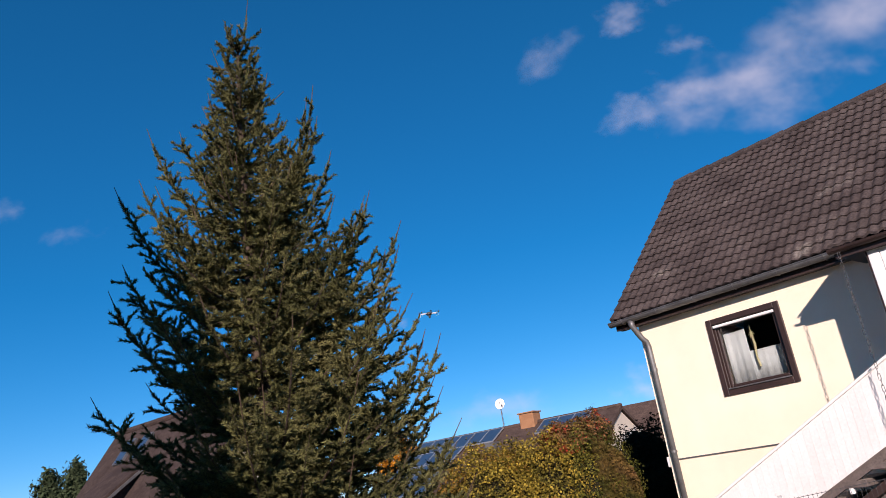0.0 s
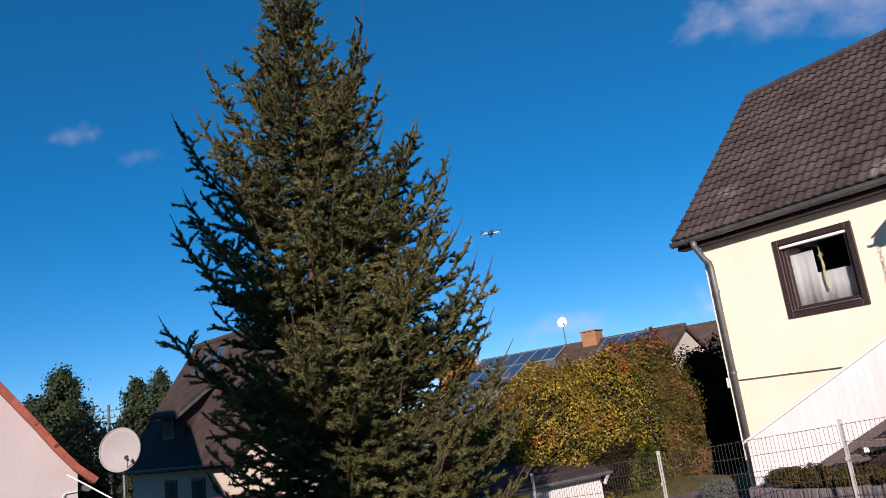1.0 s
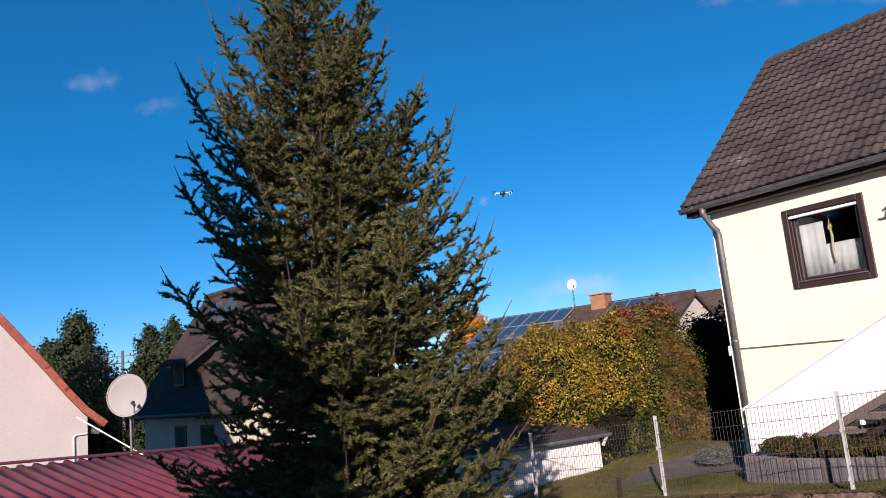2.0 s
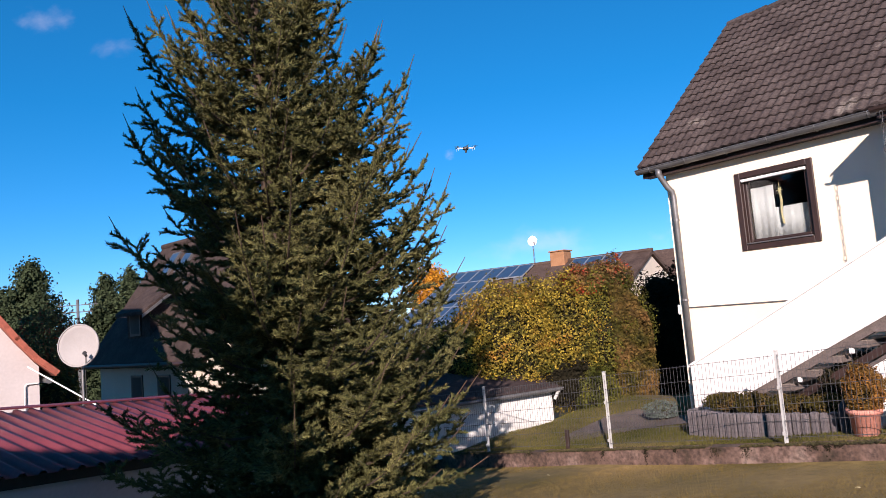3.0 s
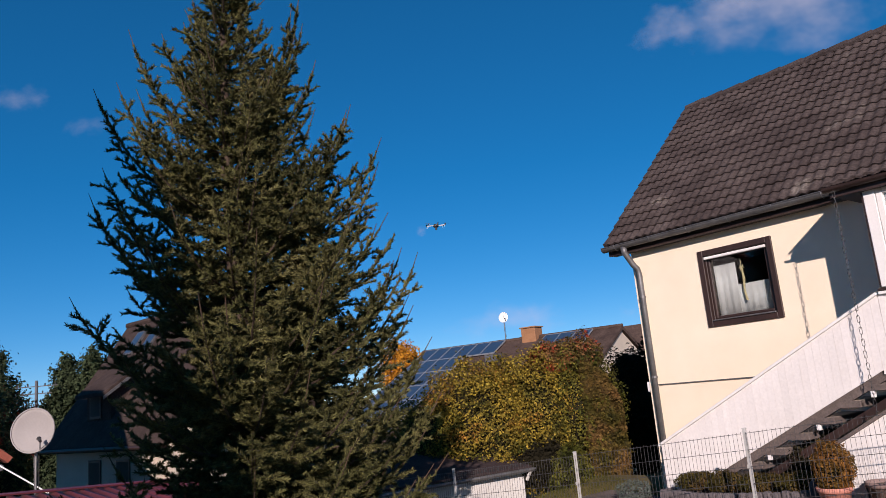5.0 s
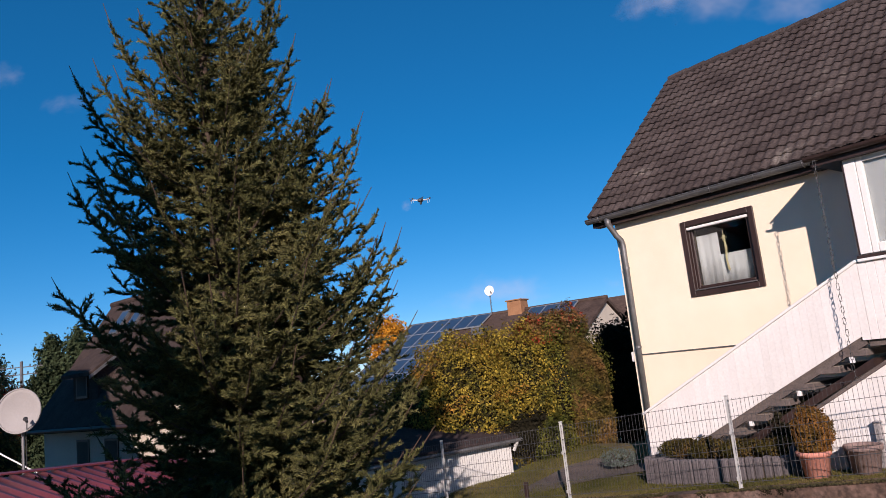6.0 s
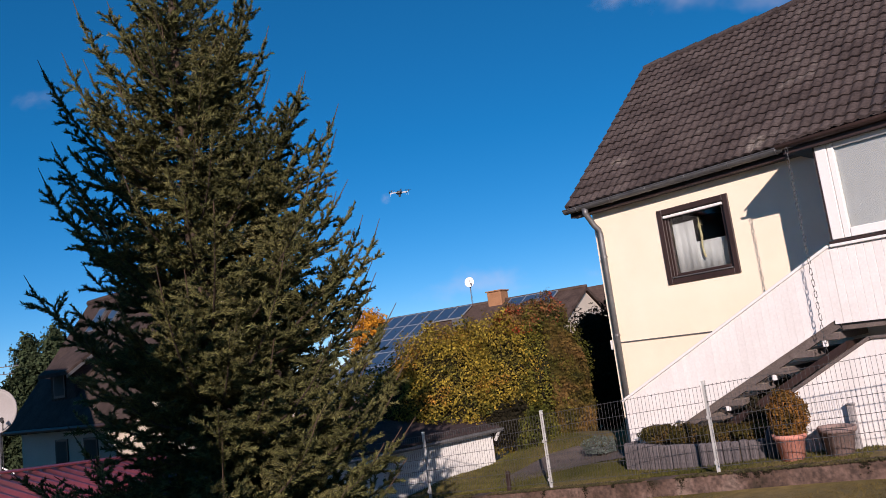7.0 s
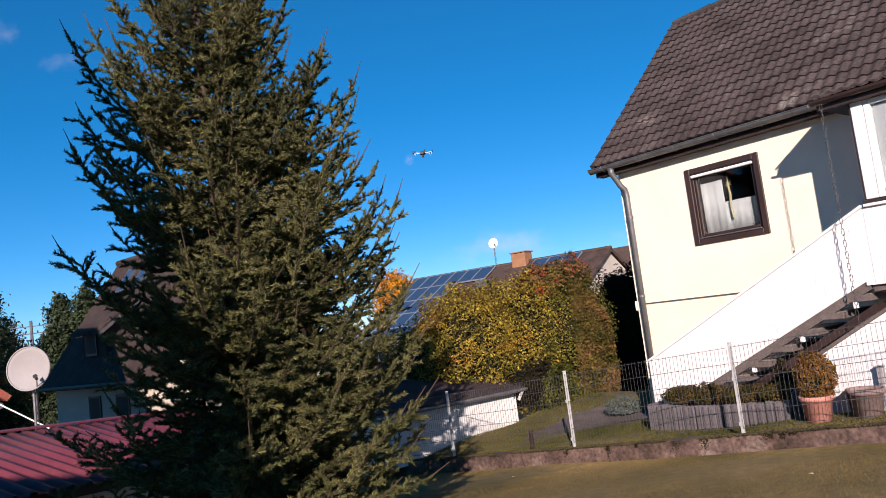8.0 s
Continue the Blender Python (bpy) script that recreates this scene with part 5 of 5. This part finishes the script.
def dark_house():
    d = Vector((0.77, -0.64, 0)).normalized()
    f = Vector((-d.y, d.x, 0))         # away from the camera
    m = Matrix(((d.x, f.x, 0, -11.8), (d.y, f.y, 0, 27.1), (0, 0, 1, 0), (0, 0, 0, 1)))
    t = thing("neighbour_house", m, "house with a steep dark brown tiled roof and skylights", "house", "neighbouring houses")
    k, rz, ez = 3.0, 5.15, 1.02
    L = 7.4
    side = Matrix.Rotation(radians(90), 4, "Z") @ Matrix.Diagonal((1, -1, 1, 1))
    part("wall", box(0.1, L, -k + 0.35, -k + 0.6, -2.5, ez + 0.25), OLD_WALL, t, "cream rendered wall")
    part("wall", prism([(-k + 0.6, -2.5), (k - 0.6, -2.5), (k - 0.6, ez), (0, rz - 0.2), (-k + 0.6, ez + 0.3)], 0.1, 0.35, side), OLD_WALL, t)
    part("wall", prism([(-k + 0.6, -2.5), (k - 0.6, -2.5), (k - 0.6, ez), (0, rz - 0.2), (-k + 0.6, ez + 0.3)], L - 0.25, L, side), OLD_WALL, t)
    part("wall", box(0.1, L, k - 0.6, k - 0.35, -2.5, ez + 0.25), OLD_WALL, t)
    part("roof", prism([(-k, ez), (0, rz), (0, rz - 0.18), (-k, ez - 0.16)], -0.2, L + 0.3, side), DARK_TILE, t, "dark brown tiles")
    part("roof", prism([(k, ez), (0, rz), (0, rz - 0.18), (k, ez - 0.16)], -0.2, L + 0.3, side), DARK_TILE, t)
    part("ridge", tube([(-0.22, 0, rz), (L + 0.3, 0, rz)], 0.11, 8), DARK_TILE, t)
    sl = math.atan2(rz - ez, k)
    for x, y in ((1.55, -0.62), (2.6, -0.6)):
        ob = part("skylight", box(-0.28, 0.28, -0.5, 0.5, 0.0, 0.08), ZINC, t, "roof window with a grey frame")
        ob.matrix_basis = Matrix.Translation((x, y, rz + y * (rz - ez) / k)) @ Matrix.Rotation(sl, 4, "X")
        part("pane", box(-0.22, 0.22, -0.43, 0.43, 0.082, 0.088), PANEL, ob)
    # flat-roofed dormer low on the front slope
    dm = part("dormer", prism([(-2.45, 1.6), (-2.45, 2.75), (-1.0, 3.55), (-1.0, 3.2)], 1.9, 3.5, side), DARK_TILE, t, "dark tiled dormer")
    far_window(dm, pose(2.55, -2.47, 1.85), 0.75, 0.75, glass=ROOM)
    part("dormer_roof", prism([(-2.75, 2.62), (-0.9, 3.92), (-0.9, 3.80), (-2.75, 2.50)], 1.7, 3.7, side), DARK_TILE, t)
    # pale strip in place of sunlight along the dormer's edge
    part("dormer_edge", prism([(-2.78, 2.50), (-0.9, 3.82), (-0.9, 3.72), (-2.78, 2.40)], 3.705, 3.74, side), ZINC, t, "pale strip that paints the lit edge of the dormer roof")
    for x in (2.9, 4.7):
        far_window(t, pose(x, -k + 0.345, -0.75), 0.8, 1.35, glass=ROOM)
    part("gutter", tube([(-0.2, -k - 0.05, ez - 0.08), (L + 0.3, -k - 0.05, ez - 0.08)], 0.06, 8), DARK_WOOD, t)
    # annex at the far end of the front
    part("annex_wall", prism([(8.2, -2.5), (10.4, -2.5), (10.4, 0.9), (9.3, 1.6), (8.2, 1.0)], -3.2, -1.0), OLD_WALL, t, "cream gable wall")
    for sg in (-1, 1):
        part("annex_roof", prism([(9.3, 1.78), (9.3 + sg * 1.3, 0.95), (9.3 + sg * 1.3, 0.85), (9.3, 1.66)], -3.4, -0.8), DARK_TILE, t)


dark_house()

# ---- house with the solar roof ----


def solar_house():
    d = Vector((0.82, -0.57, 0)).normalized()
    f = Vector((-d.y, d.x, 0))
    m = Matrix(((d.x, f.x, 0, -1.2), (d.y, f.y, 0, 36.5), (0, 0, 1, 0), (0, 0, 0, 1)))
    t = thing("neighbour_house", m, "long low house with solar panels on its tiled roof", "house", "neighbouring houses")
    side = Matrix.Rotation(radians(90), 4, "Z") @ Matrix.Diagonal((1, -1, 1, 1))
    k, rz, ez, L = 8.5, 3.69, -0.45, 10.1
    part("roof", prism([(-k, ez), (0, rz), (0, rz - 0.15), (-k, ez - 0.15)], -0.35, L, side), FAR_TILE, t, "reddish brown tiles")
    part("roof", prism([(k, ez), (0, rz), (0, rz - 0.15), (k, ez - 0.15)], -0.35, L, side), FAR_TILE, t)
    part("ridge", tube([(-0.35, 0, rz), (L, 0, rz)], 0.10, 8), FAR_TILE, t)
    for x0, x1 in ((-0.1, 0.15), (L - 0.35, L - 0.1)):
        part("wall", prism([(-k + 0.4, -3), (k - 0.4, -3), (k - 0.4, ez), (0, rz - 0.2), (-k + 0.4, ez)], x0, x1, side), FAR_WALL, t, "cream gable wall")
    part("wall", box(0.15, L - 0.5, -k + 0.4, -k + 0.65, -3, ez), FAR_WALL, t)
    part("wall", box(0.15, L - 0.5, k - 0.65, k - 0.4, -3, ez), FAR_WALL, t)
    sl = math.atan2(rz - ez, k)
    base = Matrix.Translation((0, 0, rz)) @ Matrix.Rotation(sl, 4, "X")
    arr = []
    pw, ph = 0.75, 1.27
    for row in range(6):
        for col in range(6 if row == 0 else 4):
            arr.append((-0.02 + col * 0.755, -0.10 - row * 1.285 - ph))
    for col in range(3):
        arr.append((6.6 + col * 0.755, -0.15 - ph))
    fr = bmesh.new()
    for q in ((0, 0.017, 0, ph), (pw - 0.017, pw, 0, ph), (0.017, pw - 0.017, 0, 0.017), (0.017, pw - 0.017, ph - 0.017, ph)):
        add_box(fr, q[0], q[1], q[2], q[3], 0.06, 0.12)
    fm = bpy.data.meshes.new("solar_panel")
    fr.to_mesh(fm)
    fr.free()
    fm.materials.append(SOLAR_FRAME)
    cell = bmesh.new()
    add_box(cell, 0.016, pw - 0.016, 0.016, ph - 0.016, 0.07, 0.108)
    cm = bpy.data.meshes.new("cell_sheet")
    cell.to_mesh(cm)
    cell.free()
    cm.materials.append(PANEL)
    for x, y in arr:
        ob = new("solar_panel", fm)
        ob.parent = t
        ob.matrix_basis = base @ Matrix.Translation((x, y, 0))
        c = new("cell_sheet", cm)
        c.parent = ob
    ch = part("chimney", box(5.5, 6.2, -0.4, 0.3, 3.0, 4.12, bevel=0.02), CLAY, t, "orange clad chimney")
    part("chimney_cap", box(5.45, 6.25, -0.45, 0.35, 4.125, 4.18, bevel=0.01), CLAY, ch)
    part("roof_hatch", box(4.6, 5.1, -2.2, -1.6, 2.75, 3.1), ZINC, t)


solar_house()
# its dish on a mast
mp_ = Vector((-1.2, 36.5, 0)) + Vector((0.82, -0.57, 0)) * 4.45
dish((mp_.x, mp_.y, 4.80), 0.22, -25, 8, 1.6, label="small white satellite dish on a roof mast", paint=WHITE_PAINT)


def gable_beyond():
    t2 = thing("neighbour_house", pose(11.0, 39.0, 0, 0, 0, -38), "brown tiled house roof far behind", "house", "neighbouring houses")
    part("wall", box(-4, 4, -2.4, 2.4, -3, 2.0), FAR_WALL, t2)
    for sg in (-1, 1):
        part("roof", prism([(0, 4.3), (sg * 2.8, 1.9), (sg * 2.8, 1.75), (0, 4.12)], -4.3, 4.3, Matrix.Rotation(radians(90), 4, "Z")), FAR_TILE, t2)


gable_beyond()

# ---- far trees and the power pole ----


def far_tree(x, y, z0, h, r, mat, label, seed, conifer=True):
    t = thing("far_tree", Matrix.Translation((x, y, z0)), label, "tree", "far trees")
    part("trunk", tube([(0, 0, 0), (0, 0, h * 0.95)], [0.28, 0.03], 7), BARK, t)
    rng_ = np.random.default_rng(seed)
    P, D = [], []
    if conifer:
        hh = 0.12 * h
        while hh < h:
            reach = r * (1 - hh / h) ** 0.6 + 0.08
            for i in range(9):
                a = rng_.uniform(0, 6.28)
                rr = reach * rng_.uniform(0.55, 1.1)
                k = max(8, int(rr * 110))
                s = rng_.random(k)
                q = np.stack([np.cos(a) * s * rr, np.sin(a) * s * rr, hh + 0.25 * s * rr * (1 if hh > h / 2 else 0.3)], 1) + rng_.normal(0, 0.05 + 0.035 * r, (k, 3)) * [1, 1, 1.4] - np.array([0, 0, 0.10]) * (s * rr)[:, None] ** 2
                P.append(q)
                D.append(np.tile([np.cos(a), np.sin(a), 0.5], (k, 1)))
            hh += 0.22
        P, D = np.concatenate(P), np.concatenate(D)
    else:
        P, D = blob_points((0, 0, h * 0.62), (r, r, h * 0.44), 17000, seed, 0.38)
    leaves("crown", P, D, 0.17 if conifer else 0.16, mat, t, seed, flat=0.7)
    return t


far_tree(-22.8, 36.2, -3, 9.0, 3.2, FAR_CONIFER, "dark green spruce far behind the roofs", 71)
far_tree(-19.6, 37.5, -3, 8.1, 2.2, FAR_CONIFER, "dark green pine far behind the roofs", 72)
far_tree(-18.3, 37.5, -3, 8.3, 2.4, FAR_CONIFER, "dark green pine far behind the roofs", 73)
far_tree(-25.0, 37.0, -3, 7.8, 2.5, FAR_CONIFER, "dark green spruce far behind the roofs", 74)
far_tree(-21.0, 38.5, -3, 6.2, 2.2, FAR_CONIFER, "dark green low conifer far behind the roofs", 76)
far_tree(-2.75, 42, -3, 7.7, 1.7, LEAF_ORANGE, "tree with bright orange autumn leaves", 75, False)

# conifers beside the garden, mirrored in the window
far_tree(-19.0, 4.0, 0, 10.5, 2.6, FAR_CONIFER, "tall dark conifer at the side of the garden", 81)
far_tree(-20.5, 7.8, 0, 11.0, 2.6, FAR_CONIFER, "tall dark conifer at the side of the garden", 82)
far_tree(-18.5, 0.5, 0, 9.5, 2.4, FAR_CONIFER, "tall dark conifer at the side of the garden", 83)


def power_pole():
    t = thing("power_pole", pose(-20.3, 36.0, -3, 0, 0, 12), "grey power pole with two cross arms", "power pole")
    part("mast", tube([(0, 0, 0), (0, 0, 7.05)], [0.10, 0.07], 8), ZINC, t)
    for z, w in ((6.75, 0.95), (6.4, 0.7)):
        a = part("cross_arm", box(-w, w, -0.03, 0.03, z, z + 0.04), DARK, t)
        for x in (-w + 0.1, -w * 0.4, w * 0.4, w - 0.1):
            part("insulator", tube([(x, 0, z + 0.04), (x, 0, z + 0.15)], 0.03, 6), DARK, a)


power_pole()

# dark stake behind the low wall
sk = FENCE_O + FENCE_X * 1.55 + FENCE_Y * 0.16
stake = part("stake", box(-0.03, 0.03, -0.02, 0.02, -0.1, 0.30, bevel=0.006), DARK_WOOD)
stake.matrix_basis = pose(sk.x, sk.y, ground_z(sk.x, sk.y), 0, 2, -40)
tagged(stake, "short dark wooden stake behind the low wall", "stake")

# ---- drone ----


def drone(place):
    t = thing("drone", Matrix.Translation(place) @ Euler((radians(6), 0, radians(12))).to_matrix().to_4x4(), "small dark drone with white arms and landing legs", "drone")
    part("body", tube([(0, 0, -0.07), (0, 0, -0.03), (0, 0, 0.03), (0, 0, 0.06)], [0.06, 0.11, 0.11, 0.06], 10), DARK, t)
    part("camera_pod", tube([(0, -0.03, -0.16), (0, -0.03, -0.07)], [0.035, 0.045], 8), DARK, t)
    for i in range(6):
        a = radians(30 + 60 * i)
        e = Vector((0.36 * math.cos(a), 0.36 * math.sin(a), 0.01))
        arm = part("arm", tube([e * 0.25, e], 0.010, 6), WHITE_PAINT, t, "white arm")
        part("rotor_motor", tube([e + Vector((0, 0, -0.01)), e + Vector((0, 0, 0.05))], 0.024, 8), DARK, arm)
        part("blade", box(-0.13, 0.13, -0.010, 0.010, -0.002, 0.002, Matrix.Translation(e + Vector((0, 0, 0.055))) @ Matrix.Rotation(a * 1.7, 4, "Z")), DARK, arm)
    for i in (0, 2, 3, 5):
        a = radians(30 + 60 * i)
        e = Vector((0.33 * math.cos(a), 0.33 * math.sin(a), 0.0))
        part("leg", tube([e, e * 1.04 + Vector((0, 0, -0.10))], 0.004, 6), WHITE_PAINT, t, "white landing leg")


drone((-0.21, 26.0, 7.59))

# ---- added unseen block behind the camera, outlined to shade spruce and red roof ----
bw_ = part("wall_south", prism([(-9.5, -0.5), (-2.75, -0.5), (-2.75, 5.4), (-3.25, 6.4), (-3.5, 7.9), (-4.5, 9.6), (-5.6, 7.9), (-5.6, 5.6), (-9.5, 5.6)], -9.0, -5.0), GREY_WALL)
tagged(bw_, "unseen stand-in for a house behind the garden, shaped to cast shade", "wall", kind="structure")


# ---- grass blades on the lawn and in the yard ----


def grass(count, q0, q1, w0, w1, height, mat, seed, label):
    rng_ = np.random.default_rng(seed)
    q, w = rng_.uniform(q0, q1, count), rng_.uniform(w0, w1, count)
    x = FENCE_O.x + FENCE_X.x * q + FENCE_Y.x * w
    y = FENCE_O.y + FENCE_X.y * q + FENCE_Y.y * w
    z = np.array([ground_z(i, j) for i, j in zip(x, y)])
    P = np.stack([x, y, z], 1)
    a = rng_.uniform(0, 6.28, count)
    S = np.stack([np.cos(a), np.sin(a), 0 * a], 1) * 0.004
    T = np.stack([rng_.normal(0, 0.5, count), rng_.normal(0, 0.5, count), np.ones(count)], 1) * (height * rng_.uniform(0.5, 1.4, count))[:, None]
    V = np.stack([P - S, P + S, P + T], 1).reshape(-1, 3)
    ob = raw("grass", V, np.arange(3 * count).reshape(-1, 3), mat)
    tagged(ob, label, "grass", kind="stuff")


GRASS = material("grass_blade", [(0.066, 0.052, 0.014), (0.122, 0.087, 0.027), (0.18, 0.124, 0.047)], 0.9, 0.55, 0.2, 20, 0.0, vary=0.25, island=True, spec=0.1)
grass(90000, -1.0, 9.5, -4.5, -0.13, 0.014, GRASS, 91, "short dry autumn grass blades on the lawn")
YARD_GRASS = material("yard_grass_blade", [(0.040, 0.044, 0.010), (0.080, 0.076, 0.018), (0.130, 0.106, 0.033)], 0.9, 0.55, 0.2, 20, 0.0, vary=0.4, island=True, spec=0.1)
grass(110000, -2.5, 6.5, 0.13, 3.2, 0.024, YARD_GRASS, 92, "short grass blades in the yard")
rnd_ = random.Random(15)
for i in range(9):
    q_, w_ = rnd_.uniform(0, 9), rnd_.uniform(-4.4, -0.3)
    x_, y_ = FENCE_O.x + FENCE_X.x * q_ + FENCE_Y.x * w_, FENCE_O.y + FENCE_X.y * q_ + FENCE_Y.y * w_
    lf = part("fallen_leaf", prism([(-0.022, 0), (0, 0.004), (0.022, 0.001), (0.015, 0.010), (-0.008, 0.008)], -0.014, 0.014), STRAW)
    lf.matrix_basis = pose(x_, y_, ground_z(x_, y_) + 0.022, rnd_.uniform(-20, 20), rnd_.uniform(-20, 20), rnd_.uniform(0, 360))
    tagged(lf, "pale dry fallen leaf on the lawn", "leaf", "fallen leaves")
